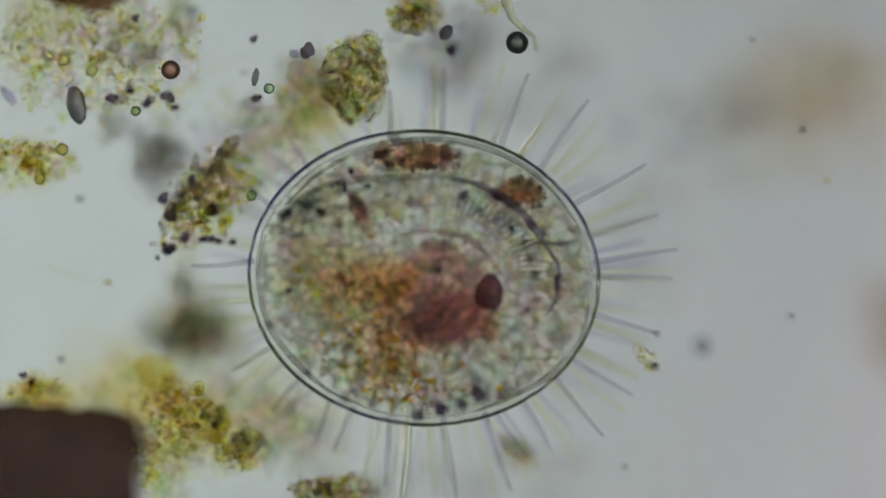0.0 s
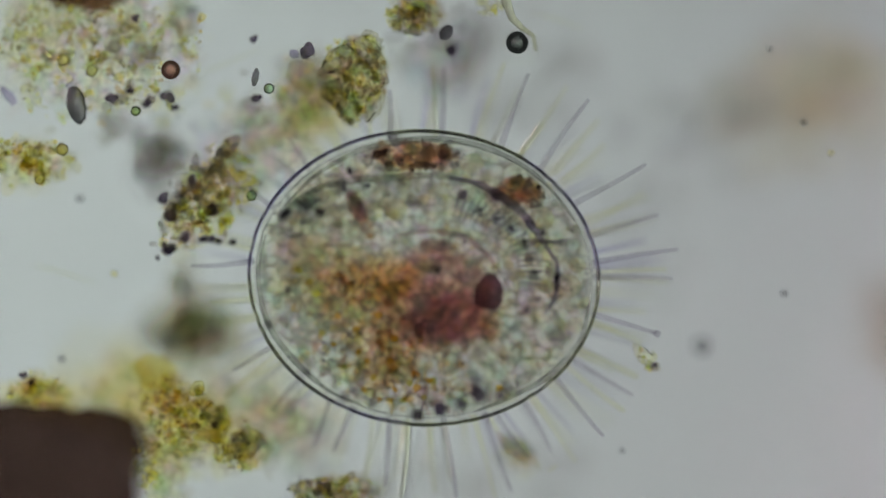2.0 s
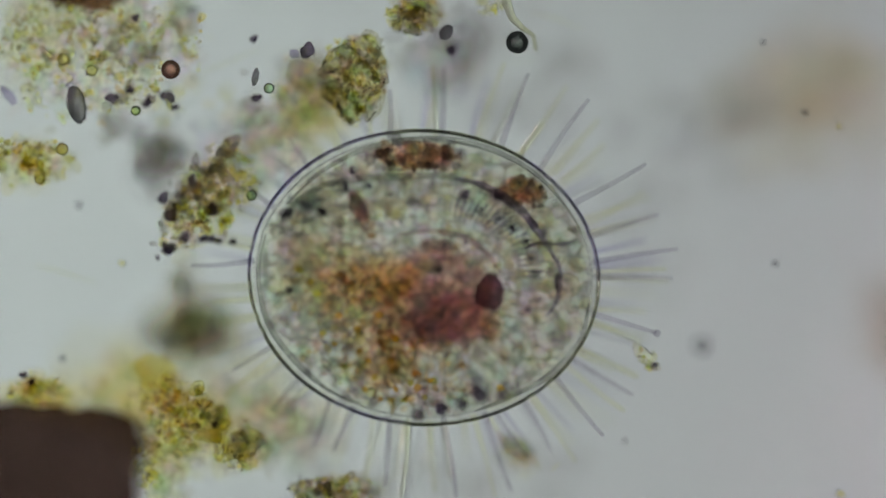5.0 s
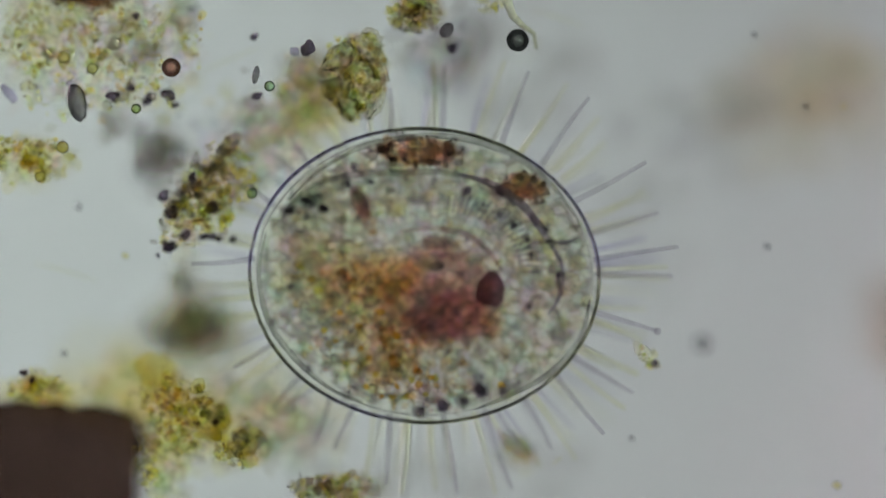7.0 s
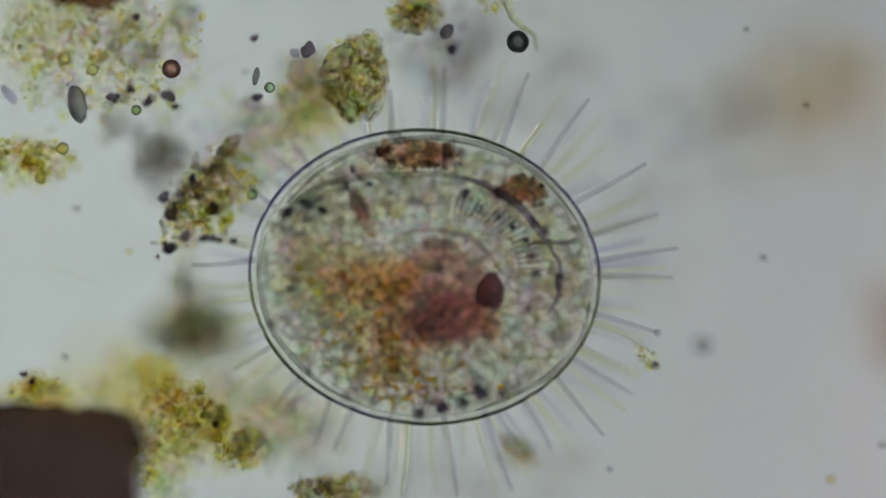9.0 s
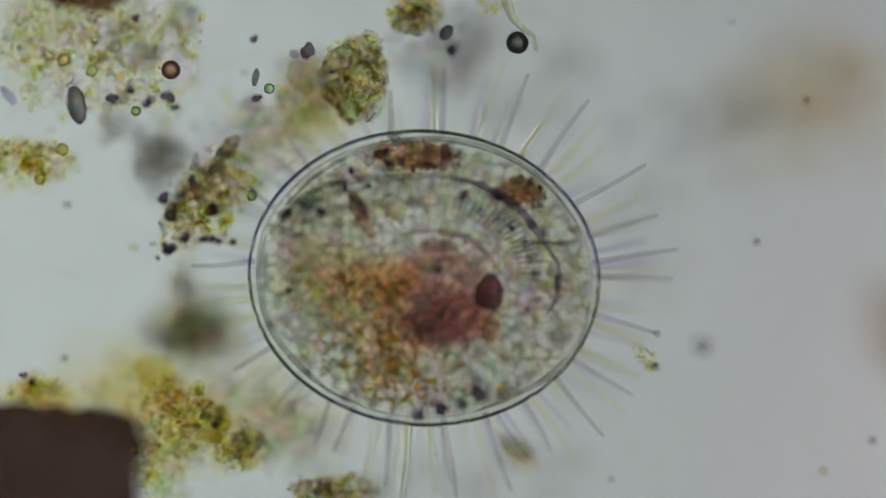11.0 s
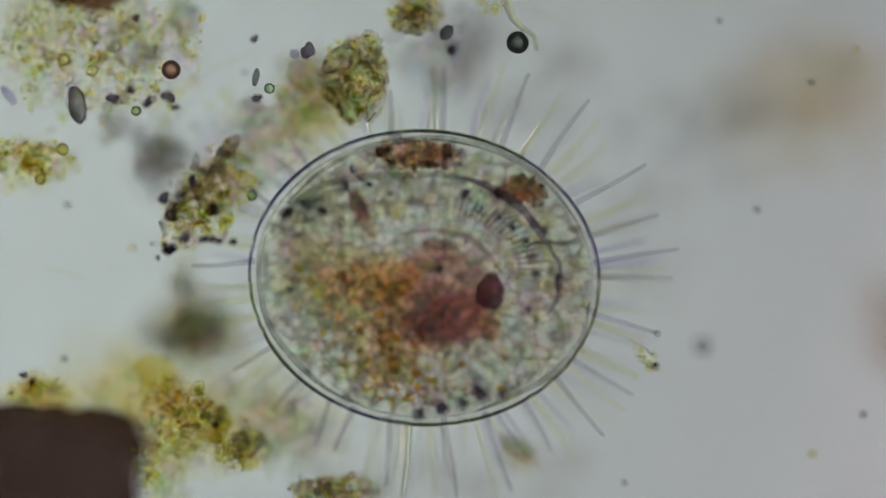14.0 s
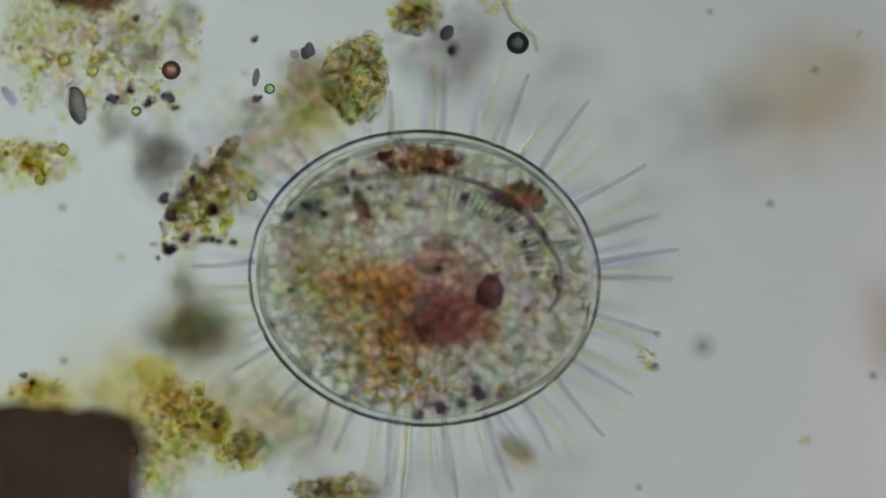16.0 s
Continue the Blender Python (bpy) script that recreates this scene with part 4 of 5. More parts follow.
lump("dark_knob", c, M_VIOLET, 520, 96, 9, 8, 7, -0.01, 0, 0.2, 3, "dark violet knob")

c = clump(760, 40, "mixed green and violet detritus clump")
sheet("mush_mat", c, GREENISH, 735, 25, 50, 36, -0.02, 0, 9, scale=28, edge=(0.6, 1.05), warp=0.5, tint=0.25, cells=66, rim_dark=0.17)
sheet("violet_haze", c, [(0.76, 0.74, 0.80), (0.94, 0.92, 0.92)], 780, 110, 90, 90, -0.07, 0, 10, scale=20, edge=(0.3, 1.0), warp=0.6, tint=0.15)
sheet("violet_haze", c, [(0.60, 0.54, 0.60), (0.85, 0.8, 0.84)], 800, 84, 20, 24, -0.035, 0, 8, scale=21, edge=(0.3, 1.0), warp=0.4, tint=0.15)
heap("yellow_matter", c, M_DET_MUD, 60, 735, 25, 52, 36, (7, 17), 0, MID, 0.6)
heap("yellow_grain", c, M_DET_YELLOW, 93, 730, 22, 48, 36, (2.5, 7), 0, TOP, 0.6)
heap("dark_grain", c, M_DET_DARK, 16, 725, 30, 40, 26, (5, 12), 0, TOP, 0.6)
heap("speckle", c, M_SPECKLE, 80, 732, 26, 50, 36, (2.5, 7), 0, SHARP, 0.6)
heap("pale_matter", c, M_DET_VIOLET, 26, 760, 130, 60, 60, (9, 20), 0, LOW, 0.6)
heap("grey_mush", c, M_MUSH_DARK, 30, 760, 70, 80, 70, (7, 16), 0, (-0.09, -0.03), 0.6)
heap("soft_matter", c, M_DET_VIOLET, 27, 830, 75, 45, 42, (8, 18), 0, (-0.255, -0.09), 0.6)
knot("dark_knob", c, 796, 88, 12, 14, -0.05, 0, "dark violet knob")
lump("round_cell", c, M_OVAL, 790, 58, 11, 15, 10, 0.0, 35, 0.05, 3, "grey oval cell with a clear middle")
# pale grains added to dim the background right of and above the egg
heap("thin_haze", c, M_HAZE, 60, 1140, 330, 90, 190, (12, 30), 0, LOW, 0.55)
heap("thin_haze", c, M_HAZE, 120, 920, 130, 160, 120, (12, 30), 0, LOW, 0.55)
heap("yellow_grain", c, M_DET_YELLOW, 27, 868, 10, 28, 18, (2.5, 7), 0, TOP, 0.6)

c = clump(110, 800, "opaque black-brown humus lump with a yellow fringe")
sheet("yellow_fringe", c, [(0.74, 0.60, 0.34), (1.0, 0.91, 0.54), (0.88, 0.74, 0.46)], 72, 700, 68, 36, -0.026, 8, 9, scale=21, edge=(0.5, 1.05), warp=0.5, tint=0.25, cells=66, rim_dark=0.12)
sheet("yellow_fringe", c, [(0.90, 0.82, 0.60), (1.0, 0.94, 0.68), (0.95, 0.88, 0.74)], 292, 812, 62, 88, -0.03, 0, 9, scale=24, edge=(0.5, 1.05), warp=0.6, tint=0.22, cells=66, rim_dark=0.2)


def humus_block():
    """A thick broken-edged slab."""
    n, vs, fs = 96, [], []
    edge = [(-60, 722), (-10, 712), (40, 716), (100, 714), (150, 721), (190, 719), (224, 731), (246, 756), (253, 795), (243, 830), (240, 880), (232, 930), (-60, 940)]
    pts = []
    for i in range(len(edge)):
        a, b = edge[i], edge[(i + 1) % len(edge)]
        for k in range(8):
            t = k / 8
            x, y = a[0] + (b[0] - a[0]) * t, a[1] + (b[1] - a[1]) * t
            pts.append((x + 8 * noise.noise((x * 0.04, y * 0.04, 0)), y + 9 * noise.noise((x * 0.03, y * 0.03, 9))))
    n = len(pts)
    for dz, k in ((-0.255, 0.9), (-0.2, 0.96), (-0.12, 1.0), (-0.085, 0.98)):
        for x, y in pts:
            q = at(90 + (x - 90) * k, 830 + (y - 830) * k, dz) - c.location
            vs.append(q + Vector((0, 0, 0.008 * noise.noise((x * 0.03, y * 0.03, dz * 20)))))
    for j in range(3):
        for i in range(n):
            fs.append((j * n + i, (j + 1) * n + i, (j + 1) * n + (i + 1) % n, j * n + (i + 1) % n))
    fs += [tuple(range(n)), tuple(range(4 * n - 1, 3 * n - 1, -1))]
    return link("core", vs, fs, M_HUMUS, c, "opaque black-brown matter")


humus_block()
heap("yellow_matter", c, M_DET_SOFT, 121, 58, 695, 66, 36, (5, 16), 0, MID, 0.6)
heap("yellow_matter", c, M_DET_AMBER, 126, 105, 712, 135, 40, (6, 18), 6, (-0.1, -0.035), 0.6)
heap("yellow_matter", c, M_DET_AMBER, 22, 265, 800, 38, 95, (6, 16), 0, (-0.1, -0.035), 0.6)
heap("fringe_matter", c, M_DET_MUD, 60, 60, 690, 55, 26, (6, 15), 8, (-0.04, -0.015), 0.6)
heap("speckle", c, M_SPECKLE, 24, 60, 688, 58, 28, (2.5, 7), 0, SHARP, 0.6)
heap("speckle", c, M_SPECKLE, 40, 268, 825, 34, 62, (2.5, 7), 0, SHARP, 0.6)
heap("yellow_grain", c, M_DET_YELLOW, 37, 55, 685, 55, 26, (2.5, 7), 0, TOP, 0.6)
heap("yellow_grain", c, M_DET_YELLOW, 34, 262, 830, 28, 60, (2.5, 7), 0, TOP, 0.6)
knot("dark_grain", c, 42, 664, 13, 6, 0, 5, "")
knot("dark_grain", c, 56, 677, 8, 9, 0, 0, "")

c = clump(260, 700, "blurred yellow detritus clump with sharp green grains")
sheet("grey_haze", c, [(0.70, 0.67, 0.62), (0.96, 0.92, 0.82), (0.80, 0.77, 0.76)], 420, 725, 120, 62, -0.07, 35, 11, scale=16, edge=(0.35, 1.05), warp=0.6, tint=0.14)
sheet("grey_haze", c, [(0.80, 0.78, 0.78), (0.99, 0.98, 0.92), (0.86, 0.84, 0.86)], 490, 745, 85, 70, -0.03, 30, 9, scale=24, edge=(0.55, 1.05), warp=0.6, tint=0.14, cells=48, rim_dark=0.12)
sheet("mush_mat", c, [(0.86, 0.77, 0.58), (1.0, 0.93, 0.62), (0.93, 0.84, 0.68), (0.90, 0.85, 0.86)], 320, 742, 135, 72, -0.03, 30, 9, scale=26, edge=(0.5, 1.05), warp=0.7, holes=0.3, tint=0.22, cells=66, rim_dark=0.17)
sheet("yellow_haze", c, [(0.90, 0.81, 0.60), (1.0, 0.93, 0.70)], 235, 685, 140, 75, -0.10, 15, 12, scale=11, edge=(0.4, 1.0), warp=0.5, tint=0.12)
sheet("cell_mat", c, [(0.72, 0.70, 0.60), (1.0, 0.97, 0.62), (0.82, 0.8, 0.7)], 440, 798, 46, 44, -0.016, 0, 9, scale=27, edge=(0.6, 1.05), warp=0.4, tint=0.22, cells=46, rim_dark=0.25)
sheet("cell_mat", c, [(0.72, 0.70, 0.60), (1.0, 0.97, 0.62), (0.82, 0.8, 0.7)], 368, 756, 40, 38, -0.016, 0, 9, scale=27, edge=(0.5, 1.05), warp=0.5, tint=0.22, cells=46, rim_dark=0.25)
sheet("grey_haze", c, [(0.74, 0.73, 0.72), (0.95, 0.94, 0.9)], 530, 770, 110, 80, -0.09, 20, 10, scale=17, edge=(0.3, 1.0), warp=0.6, tint=0.15)
heap("soft_matter", c, M_DET_SOFT, 250, 220, 690, 150, 85, (10, 28), 20, LOW, 0.6)
heap("yellow_matter", c, M_DET_SOFT, 33, 272, 660, 34, 32, (8, 18), 0, (-0.16, -0.08), 0.6)
heap("yellow_matter", c, M_DET_MUD, 181, 345, 755, 120, 80, (5, 16), 35, (-0.09, -0.012), 0.6, 0.35)
heap("speckle", c, M_SPECKLE, 330, 345, 755, 115, 66, (2.5, 7), 38, SHARP, 0.6, 0.4)
heap("pale_matter", c, M_DET_SOFT, 240, 410, 730, 120, 105, (9, 24), 0, LOW, 0.6)
heap("yellow_grain", c, M_DET_YELLOW, 206, 350, 745, 95, 45, (2.5, 7), 40, TOP, 0.6, 0.45)
for x, y, r in ((365, 752, 18), (392, 752, 13), (378, 772, 12), (420, 800, 18), (440, 795, 16), (450, 772, 12), (438, 818, 14), (352, 690, 14)):
    lump("round_cell", c, M_CELL_YELLOW, x, y, r, r * 0.9, r * 0.8, rng.uniform(-0.01, 0.005), 0, 0.4, 3, "yellow-green cell with a dark rim")
knot("dark_grain", c, 380, 754, 8, 9, 0, 0, "")
lump("yellow_flake", c, M_YELLOW_SHEET, 274, 655, 32, 30, 10, -0.05, 20, 0.35, 3, "blurred yellow flake")
heap("mush", c, M_MUSH, 117, 300, 735, 150, 85, (7, 18), 25, (-0.11, -0.03), 0.6, 0.25)
heap("mush", c, M_MUSH, 54, 300, 840, 60, 60, (6, 15), 0, (-0.07, -0.02), 0.6)
heap("grey_mush", c, M_MUSH_DARK, 16, 450, 790, 62, 56, (6, 15), 30, (-0.10, -0.03), 0.6)
heap("mush", c, M_MUSH, 76, 480, 720, 110, 75, (8, 20), 30, (-0.16, -0.06), 0.6)
heap("grey_mush", c, M_MUSH_DARK, 20, 560, 800, 70, 60, (8, 18), 0, (-0.2, -0.08), 0.6)
heap("dark_grain", c, M_DET_DARK, 9, 432, 800, 36, 36, (5, 11), 0, (-0.03, 0), 0.6)

c = clump(330, 600, "dark soft grey-green detritus clump")
sheet("grey_haze", c, [(0.62, 0.60, 0.60), (0.92, 0.90, 0.84), (0.74, 0.72, 0.70)], 345, 575, 110, 92, -0.095, 20, 12, scale=14, edge=(0.3, 1.05), warp=0.6, tint=0.14)
sheet("grey_haze", c, [(0.50, 0.50, 0.46), (0.80, 0.80, 0.70)], 350, 590, 88, 52, -0.055, 14, 12, scale=17, edge=(0.35, 1.0), warp=0.85, tint=0.2)
sheet("grey_haze", c, [(0.60, 0.58, 0.64), (0.85, 0.83, 0.84)], 322, 520, 26, 66, -0.05, 0, 10, scale=17, edge=(0.3, 1.0), warp=0.5, tint=0.15)
heap("grey_mush", c, M_MUSH_DARK, 35, 335, 585, 85, 60, (8, 20), 10, (-0.14, -0.06), 0.6)
heap("soft_matter", c, M_DET_OLIVE, 88, 330, 590, 80, 52, (10, 26), 10, (-0.255, -0.17), 0.7)
heap("grey_mush", c, M_MUSH_DARK, 18, 325, 520, 30, 60, (7, 16), 0, (-0.13, -0.06), 0.6)
heap("soft_matter", c, M_DET_OLIVE, 19, 322, 515, 26, 60, (8, 20), 0, (-0.2, -0.1), 0.7)
heap("dark_matter", c, M_DET_VIOLET, 30, 345, 600, 30, 24, (10, 20), 0, (-0.2, -0.16), 0.6)

c = clump(600, 868, "grey-green detritus clump with dark grains")
sheet("mush_mat", c, GREENISH, 596, 870, 84, 32, -0.022, 0, 9, scale=28, edge=(0.5, 1.05), warp=0.6, holes=0.25, tint=0.25, cells=66, rim_dark=0.17)
heap("yellow_matter", c, M_DET_OLIVE, 49, 600, 870, 82, 30, (6, 16), 0, (-0.255, -0.03), 0.6)
heap("yellow_grain", c, M_DET_YELLOW, 56, 570, 868, 52, 28, (2.5, 7), 0, TOP, 0.6)
heap("grey_mush", c, M_MUSH_DARK, 35, 600, 865, 85, 34, (6, 14), 0, (-0.09, -0.02), 0.6)
heap("dark_grain", c, M_DET_DARK, 20, 560, 868, 50, 24, (4, 10), 0, TOP, 0.6)
heap("speckle", c, M_SPECKLE, 90, 590, 868, 75, 28, (2.5, 7), 0, SHARP, 0.6)

c = clump(905, 795, "small violet and green blurred flake")
sheet("violet_flake", c, [(0.50, 0.45, 0.58), (0.86, 0.80, 0.86), (0.58, 0.53, 0.62)], 904, 792, 42, 15, -0.035, 46, 8, "dark violet flake", scale=26, edge=(0.5, 1.05), warp=0.5, tint=0.14)
sheet("green_flake", c, [(0.70, 0.74, 0.58), (0.95, 0.95, 0.78)], 934, 802, 46, 9, -0.03, 52, 7, "greenish glassy flake", scale=26, edge=(0.5, 1.05), warp=0.4, tint=0.14)
sheet("violet_haze", c, [(0.82, 0.79, 0.84), (0.97, 0.95, 0.93)], 912, 805, 52, 40, -0.06, 40, 9, scale=18, edge=(0.4, 1.05), warp=0.5, tint=0.12)
heap("mush", c, M_MUSH, 18, 915, 810, 34, 34, (6, 14), 0, (-0.1, -0.04), 0.6)
# pale grains added to dim the background below the egg
heap("thin_haze", c, M_HAZE, 90, 830, 850, 240, 70, (12, 30), 0, LOW, 0.55)
heap("speckle", c, M_SPECKLE, 22, 912, 798, 36, 12, (3, 6), 48, (-0.08, -0.03), 0.6)
heap("soft_matter", c, M_HAZE, 12, 915, 800, 34, 28, (6, 15), 40, (-0.255, -0.05), 0.6)

c = clump(1390, 190, "large soft brownish detritus cloud")
sheet("cloud_mat", c, [(0.80, 0.74, 0.69), (0.98, 0.92, 0.79), (0.86, 0.79, 0.75), (0.93, 0.87, 0.76)], 1440, 158, 225, 140, -0.15, 4, 20, scale=9, edge=(0.3, 1.0), warp=0.45, warp_scale=6, tint=0.04)
sheet("cloud_mat", c, [(0.85, 0.83, 0.85), (0.94, 0.92, 0.92)], 1285, 200, 100, 95, -0.15, 0, 18, scale=9, edge=(0.2, 1.0), warp=0.4, warp_scale=8, tint=0.03)
heap("soft_matter", c, M_DET_BROWN, 240, 1430, 185, 190, 150, (14, 32), 0, (-0.258, -0.2), 0.66)
heap("grey_matter", c, M_HAZE, 36, 1285, 255, 95, 95, (14, 30), 0, (-0.258, -0.2), 0.6)
c = clump(1568, 580, "soft pinkish blurred detritus cloud")
heap("soft_matter", c, M_DET_PINK, 72, 1575, 580, 45, 95, (14, 36), 0, (-0.258, -0.2), 0.6)

c = clump(1150, 640, "small pale flake with a dark end")
lump("pale_flake", c, M_VESICLE, 1138, 630, 10, 22, 7, -0.012, -38, 0.35, 3, "pale glassy flake")
heap("speckle", c, M_SPECKLE, 26, 1146, 636, 14, 26, (2.5, 6), -38, (-0.02, 0.0), 0.6)
knot("dark_end", c, 1160, 647, 7, 11, 0.008, -40, "dark grain")
# unseen support, added so that the flake stands on the slide
lump("foot", c, M_DET_SOFT, 1148, 640, 8, 10, 125, -0.13, 0, 0.2, 3, "faint added support, not seen")

for i, pts in enumerate(([(352, 132), (400, 112), (456, 88)], [(60, 470), (110, 482), (170, 502)], [(940, 22), (985, 34), (1032, 52)])):
    b = base("fibre", at(*pts[0], -0.26), "faint pale thread adrift in the water", "fibre", "fibres in the water")
    rod("thread", b, M_SPINE_PALE, [at(x, y, -0.05) for x, y in pts], [MM * r for r in (1.4, 2.0, 1.3)], 8)

M_DUST = clear("dust", [(0.70, 0.70, 0.72), (0.78, 0.78, 0.78)], by="noise", grain=0.05)
b = base("dust_grain", at(1243, 612, -0.26), "dark blurred dust grain on the slide", "dust grain")
# support added under the grain, too faint to be seen
lump("foot", b, M_DET_SOFT, 1243, 612, 8, 8, 66, -0.19, 0, 0.2, 3, "faint added support, not seen")
lump("grain", b, M_DUST, 1243, 612, 17, 17, 12, -0.095, 0, 0.1, 3)

b = base("oil_bead", at(915, 76, -0.26), "round black-rimmed bead on a yellow-green stalk", "bead")
lump("bead", b, M_BEAD_DARK, 915, 76, 20, 20, 20, 0, 0, 0.03, 3, "black-rimmed bead")
lump("envelope", b, M_SHELL_IN, 922, 82, 34, 36, 16, -0.01, 20, 0.12, 3, "pale clear envelope")
rod("stalk", b, M_STALK, [at(890, -20, 0), at(898, 8, 0), at(906, 32, 0), at(924, 50, 0), at(944, 64, -0.01), at(948, 90, -0.02)], [MM * r for r in (9, 8, 7, 5, 4, 3)], 10, "yellow-green stalk")
b = base("oil_bead", at(302, 124, -0.26), "small round bead with a thick dark rim", "bead")
lump("bead", b, M_BEAD, 302, 124, 17, 17, 17, 0, 0, 0.0, 3)
b = base("oil_bead", at(476, 157, -0.26), "small green round bead with a dark rim", "bead")
lump("bead", b, M_BEAD_GREEN, 476, 157, 9.5, 9.5, 9.5, 0, 0, 0.0, 3)
for x, y, rx, ry, ti, m, lab in ((450, 69, 6, 13, -45, M_DARK, "tiny dark curved flake in the water"), (452, 137, 6, 15, 10, M_OVAL, "tiny grey rod-shaped cell"), (455, 175, 12, 8, -10, M_DARK, "tiny dark violet rod-shaped cell"), (434, 128, 10, 8, 0, M_FLAKE, "tiny greenish glassy flake")):
    b = base("small_cell", at(x, y, -0.26), lab, "cell", "small cells in the water")
    if m is M_OVAL:
        lump("cell", b, m, x, y, rx, ry, min(rx, ry) * 0.8, 0, ti, 0.12, 3)
    else:
        knot("cell", b, x, y, rx, ry, 0.0, -ti, "", M_KNOT if m is M_DARK else M_MUSH_DARK, 10)


# ---- specks that drift in the water: seconds, plan millimetres ----
DRIFT = [
    (5, "dark", [(0, 1400, 560), (2, 1388, 520), (3.5, 1373, 488), (4, 1377, 483), (7, 1357, 441), (8, 1361, 451), (9, 1350, 458), (12.5, 1338, 392), (14.5, 1340, 368), (16, 1362, 360)]),
    (4, "dark", [(0, 1332, 70), (1.5, 1363, 88), (3.5, 1360, 82), (7, 1335, 66), (9, 1320, 53), (12.5, 1280, 34), (14.5, 1270, 37), (16, 1256, 20)]),
    (5, "dark", [(0, 1420, 230), (6, 1424, 196), (12.5, 1430, 165), (14.5, 1437, 140), (16, 1441, 124)]),
    (6, "dark", [(0, 142, 352), (1.5, 142, 351), (4, 141, 358), (7, 138, 370), (9, 134, 370), (12.5, 112, 357), (14.5, 120, 365), (16, 110, 367)]),
    (5, "dark", [(0, 108, 636), (2, 109, 635), (2.5, 112, 635), (4, 110, 636), (7, 113, 630), (9, 114, 633), (12.5, 112, 635), (13, 109, 637), (13.5, 113, 635), (16, 112, 638)]),
    (4, "dark", [(0, 1106, 826), (3.5, 1100, 785), (7, 1117, 780), (9, 1078, 832), (12.5, 1090, 850), (16, 1130, 862)]),
    (5, "dark", [(0, 1600, 860), (9, 1560, 790), (14.5, 1526, 720), (16, 1544, 665)]),
    (4, "pale", [(0, 1465, 320), (1.5, 1469, 281), (4, 1480, 240), (9, 1500, 160), (16, 1520, 60)]),
    (5, "pale", [(0, 1500, 900), (9, 1470, 850), (12.5, 1447, 820), (16, 1425, 780)]),
    (4, "pale", [(0, 190, 500), (3.5, 210, 475), (9, 228, 448), (12.5, 240, 435), (16, 212, 455)]),
]
specks = []
for r, tone, rows in DRIFT:
    _, x, y = rows[0]
    ob = lump("drifting_speck", None, M_SPECK if tone == "dark" else M_BEAD_YELLOW, x, y, r * 1.5, r * 1.3, r, -0.035, 20, 0.15, 2)
    tagged(ob, "tiny dark speck drifting in the water" if tone == "dark" else "tiny pale glinting speck drifting in water", "speck", "specks in the water")
    specks.append((ob, rows))
wriggler = lump("wriggling_rod", None, M_SPINE_PALE, 985, 830, 3.5, 12, 3, -0.01, 30, 0.1, 2)
tagged(wriggler, "tiny pale rod-shaped bacterium wriggling in water", "bacterium", "specks in the water")


def shift(ob, rows):
    """Key a part by rows of seconds, millimetres right and down, degrees clockwise."""
    home = ob.location.copy()
    walk(ob, [(t, Matrix.Translation(home + Vector((x * MM, -y * MM, 0))) @ pose(0, 0, 0, 0, 0, -a)) for t, x, y, a in rows])


# the embryo pulls together at the end: share of the pull by time
PULL = [(14.7, 0.0), (14.9, 0.15), (15.0, 0.75), (15.1, 1.0), (15.3, 1.0), (15.5, 0.85), (15.7, 0.45), (15.85, 0.25), (16.0, 0.2)]
# small stirring before: seconds, right, down
STIR = [(0, 0, 0), (0.5, 1, -3), (1.0, 3, -2), (1.5, 2, -3), (2.0, -2, -1), (2.5, -1, -1), (3.0, -2, 0), (3.5, -3, -1), (4.0, 1, 2), (5.2, 2, -1), (6.5, 2, -3), (7.0, 5, -4), (7.5, 1, 0),
        (8.0, 2, -2), (8.5, 3, -2), (9.0, 2, -2), (10.2, 0, 0), (11.5, 0, -1), (12.0, 3, 0), (12.5, 2, -1), (13.0, 0, -2), (13.5, 1, -3), (14.0, 2, -3), (14.5, 0, -1)]


def pulled(ob, stir, x, y, a=0.0):
    """Stirs by a share, then follows the pull."""
    shift(ob, [(t, u * stir, v * stir, 0.3 * u * stir) for t, u, v in STIR] + [(t, x * k, y * k, a * k) for t, k in PULL])


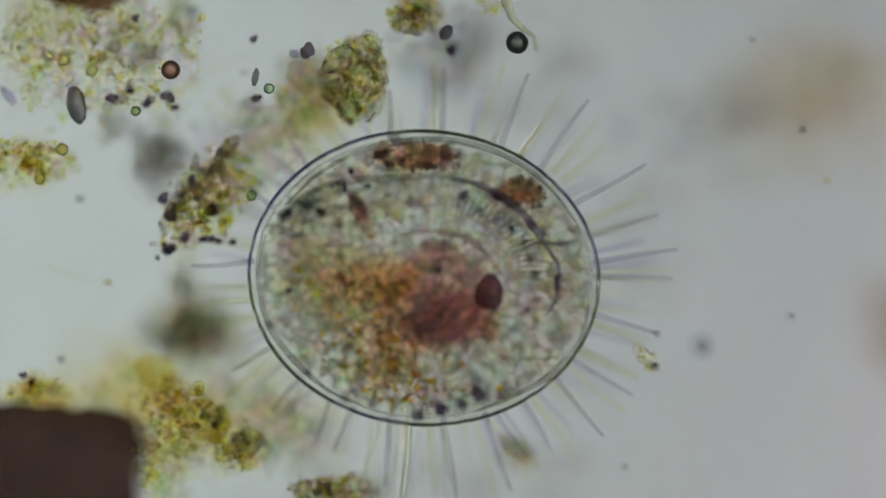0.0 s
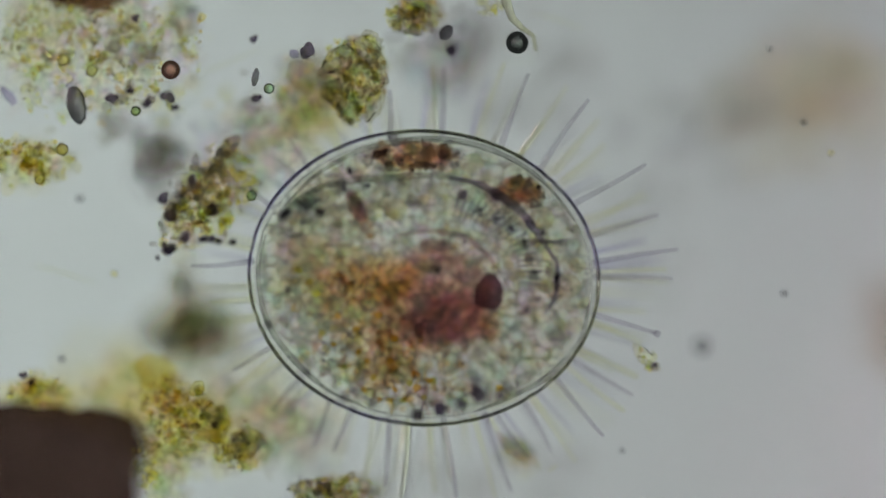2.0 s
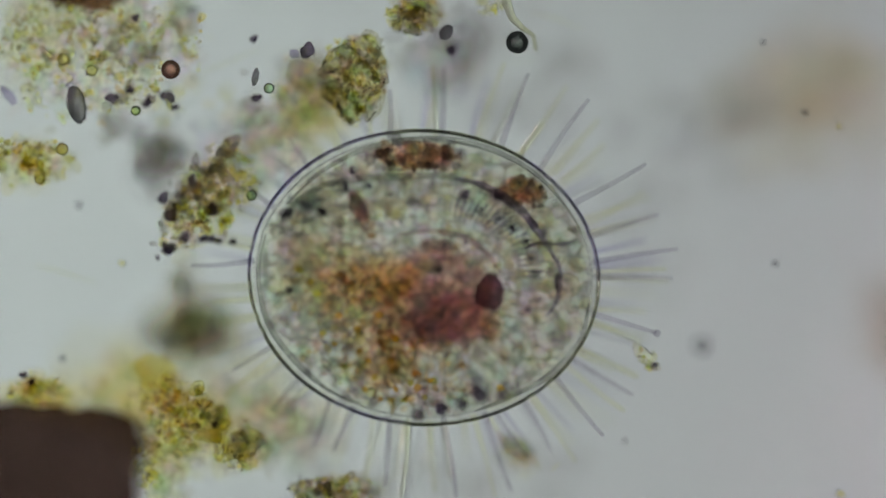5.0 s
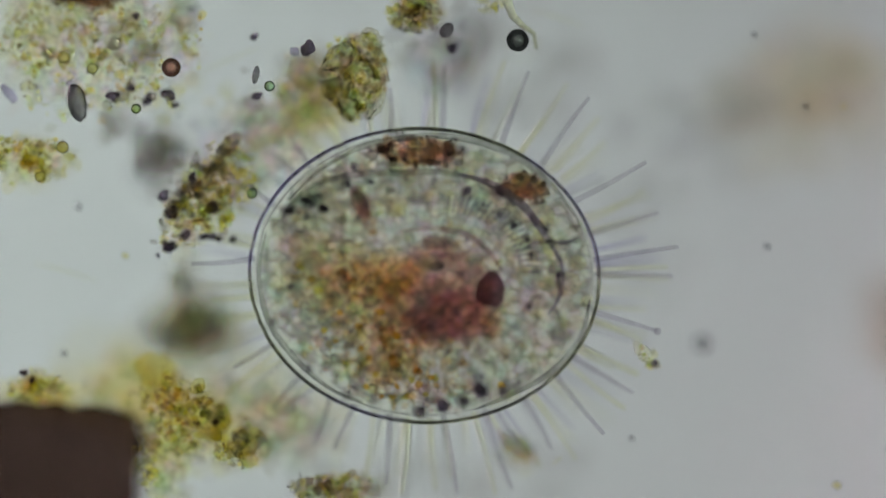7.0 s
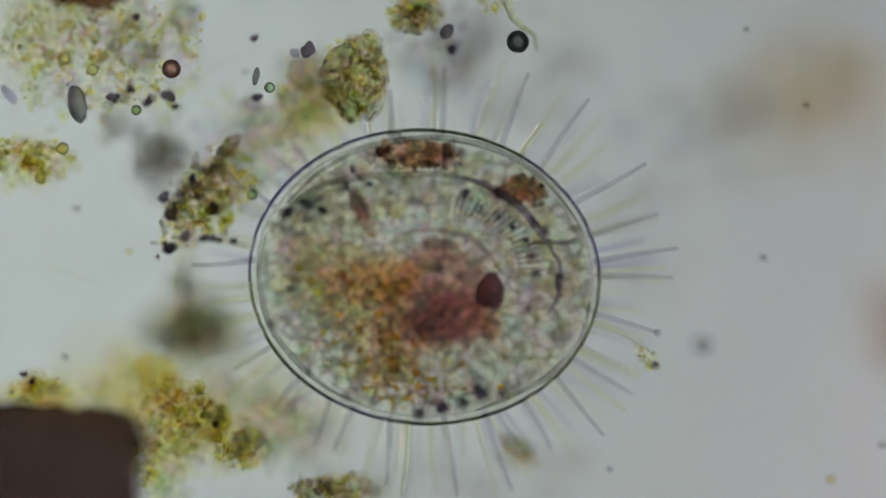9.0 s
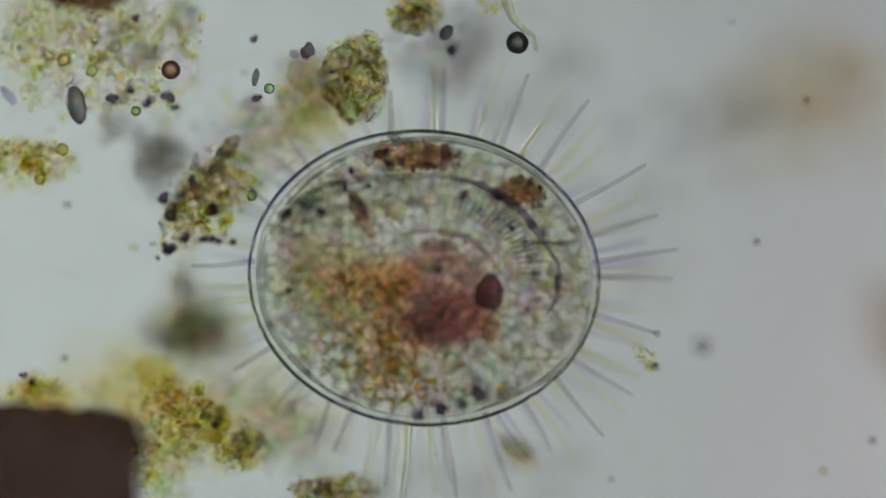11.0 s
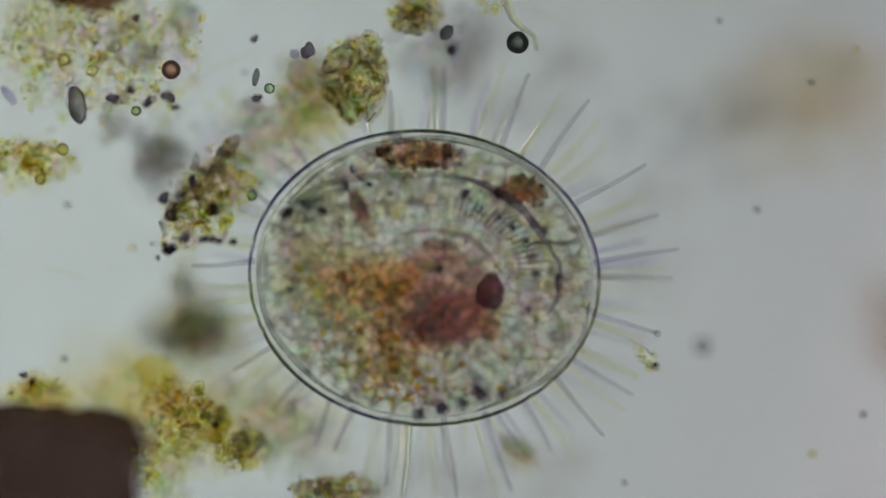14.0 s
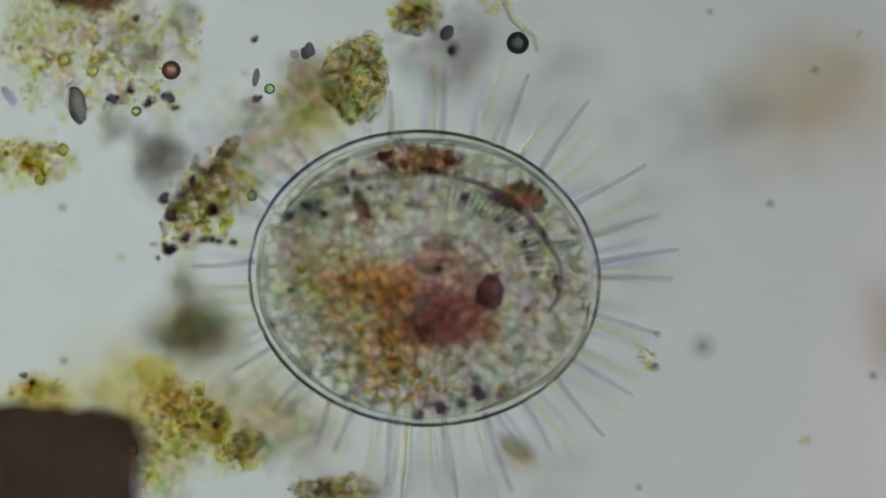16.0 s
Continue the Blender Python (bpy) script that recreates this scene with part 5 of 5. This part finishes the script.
def motions():
    for ob, rows in specks:
        z = ob.location.z - F
        walk(ob, [(t, Matrix.Translation(at(x, y, z)) @ pose(0, 0, 0, 0, 0, 35 * math.sin(t * 1.7))) for t, x, y in rows])
    spots = [(0, 985, 830, 30), (1.5, 980, 830, 20), (3.5, 974, 826, 60), (4.2, 980, 828, 30), (6.5, 984, 822, 10), (7, 985, 820, 20), (8, 988, 832, 5), (9, 983, 840, 5), (11.5, 988, 846, -10), (12.5, 992, 850, -20), (14.5, 983, 830, 20), (16, 981, 830, 10)]
    walk(wriggler, [(t, Matrix.Translation(at(x, y, -0.01)) @ pose(0, 0, 0, 0, 0, -a)) for t, x, y, a in spots])
    pulled(patch_a, 1.0, 27, 32, 14)
    pulled(edge_a, 1.0, 27, 32, 14)
    pulled(edge_b, 1.0, 3, 42, -12)
    pulled(patch_b, 1.0, 3, 42, -12)
    pulled(streak, 0.7, 20, -22, 30)
    pulled(eye, 0.3, 4, -9, 6)
    pulled(red, 0.3, -4, 4, 0)
    pulled(red_core, 0.3, 8, -8, 0)
    pulled(gut_wall, 0.5, -6, 24, 3)
    pulled(red_side, 0.4, -8, 14, 0)
    pulled(red_sheet, 0.3, -4, 6, 0)
    pulled(core_sheet, 0.3, -6, 8, 0)
    pulled(tissue_sheet, 0.4, 2, 12, 1)
    pulled(tissue_deep, 0.3, 2, 12, 1)
    pulled(brown_sheet, 0.5, 24, 12, 3)
    pulled(flank_sheet, 0.3, 6, 18, 6)
    pulled(rust_a, 1.0, 27, 32, 14)
    pulled(rust_b, 1.0, 3, 42, -12)
    pulled(streak_sheet, 0.7, 26, -20, 30)
    pulled(knob_sheet, 0.5, 14, -22, 4)
    pulled(smear_sheet, 0.8, 24, 30, 6)
    pulled(tail_sheet, 0.4, 6, -14, 8)
    pulled(gut_speck, 0.3, -4, 6, 0)
    pulled(orange_speck, 0.4, 20, 24, 5)
    pulled(orange_sheet, 0.4, 22, 20, 4)
    pulled(glow_sheet, 0.4, -34, 28, 4)
    pulled(mush_low, 0.4, 4, -6, 0)
    pulled(mush_right, 0.5, -10, 4, 0)
    pulled(mush_left, 0.5, 14, 8, 2)
    pulled(red_top, 0.5, -8, 26, 4)
    pulled(orange, 0.4, 22, 28, 6)
    pulled(orange_rust, 0.4, 20, 26, 6)
    pulled(shade, 0.8, 14, 10, 2)
    pulled(band_matter, 0.6, 2, 4, 2)
    pulled(band_speck, 0.6, 2, 6, 2)
    pulled(orange_tail, 0.4, 6, -14, 8)
    pulled(gut_grain, 0.5, 22, 24, 6)
    pulled(oil, 0.6, 14, -6, -3)
    pulled(mottle_top, 0.9, 2, 46, 2)
    pulled(mottle_low, 0.4, 4, -6, 0)
    pulled(mottle_right, 0.5, -10, 4, 0)
    pulled(mottle_left, 0.5, 14, 8, 2)
    pulled(speck_low, 0.5, 5, -7, 0)
    pulled(speck_right, 0.6, -11, 5, 0)
    pulled(speck_top, 0.9, 4, 40, 3)
    pulled(speck_left, 0.5, 15, 9, 2)
    pulled(ves_right, 0.6, -10, 4, 0)
    pulled(ves_top, 0.9, 4, 40, 3)
    pulled(plasm_top, 0.9, 4, 44, 3)
    pulled(plasm_right, 0.6, -12, 6, -2)
    pulled(plasm_low, 0.4, 6, -8, 0)
    pulled(plasm_left, 0.6, 16, 10, 2)
    pulled(haze, 0.3, 2, 8, 0)
    pulled(fold_a, 1.0, 8, -28, 0)
    pulled(fold_b, 1.2, 28, -4, 3)
    for ob in stripes:
        pulled(ob, 1.0, 6, -24, 0)
    pulled(fold_c, 1.0, 10, -20, 0)
    pulled(fold_g, 1.0, 10, -14, 0)
    pulled(fold_f, 0.6, 4, 14, 0)
    for (x, y), ob in drops.items():
        pulled(ob, 0.4, 10, -8, 0)
    for (x, y), ob in granules.items():
        top = max(0.0, (480 - y) / 200)
        pulled(ob, 0.5 + 0.5 * top, 10 * top - (x - 750) * 0.05, 30 * top - 6, 0)
    beat = [(0, 0), (0.3, 2), (0.6, -3), (0.9, 1), (1.2, 5), (1.5, -2), (1.8, 2), (2.1, 4), (2.4, -2), (2.7, 1), (3.0, 4), (3.3, -2), (3.6, 2), (3.9, -3), (4.2, 2), (4.8, -2), (5.4, 3), (6.0, -2), (6.5, 2), (7, -3),
            (7.5, 3), (8, -1), (8.5, 3), (9, -2), (9.6, 2), (10.2, -3), (10.8, 2), (11.5, -2), (12, 3), (12.5, -1), (13, 3), (13.5, -2), (14, 2), (14.5, -2)]
    shift(comb, [(t, 0, 0, a) for t, a in beat] + [(t, 10 * k, -78 * k, -20 * k) for t, k in PULL])


motions()
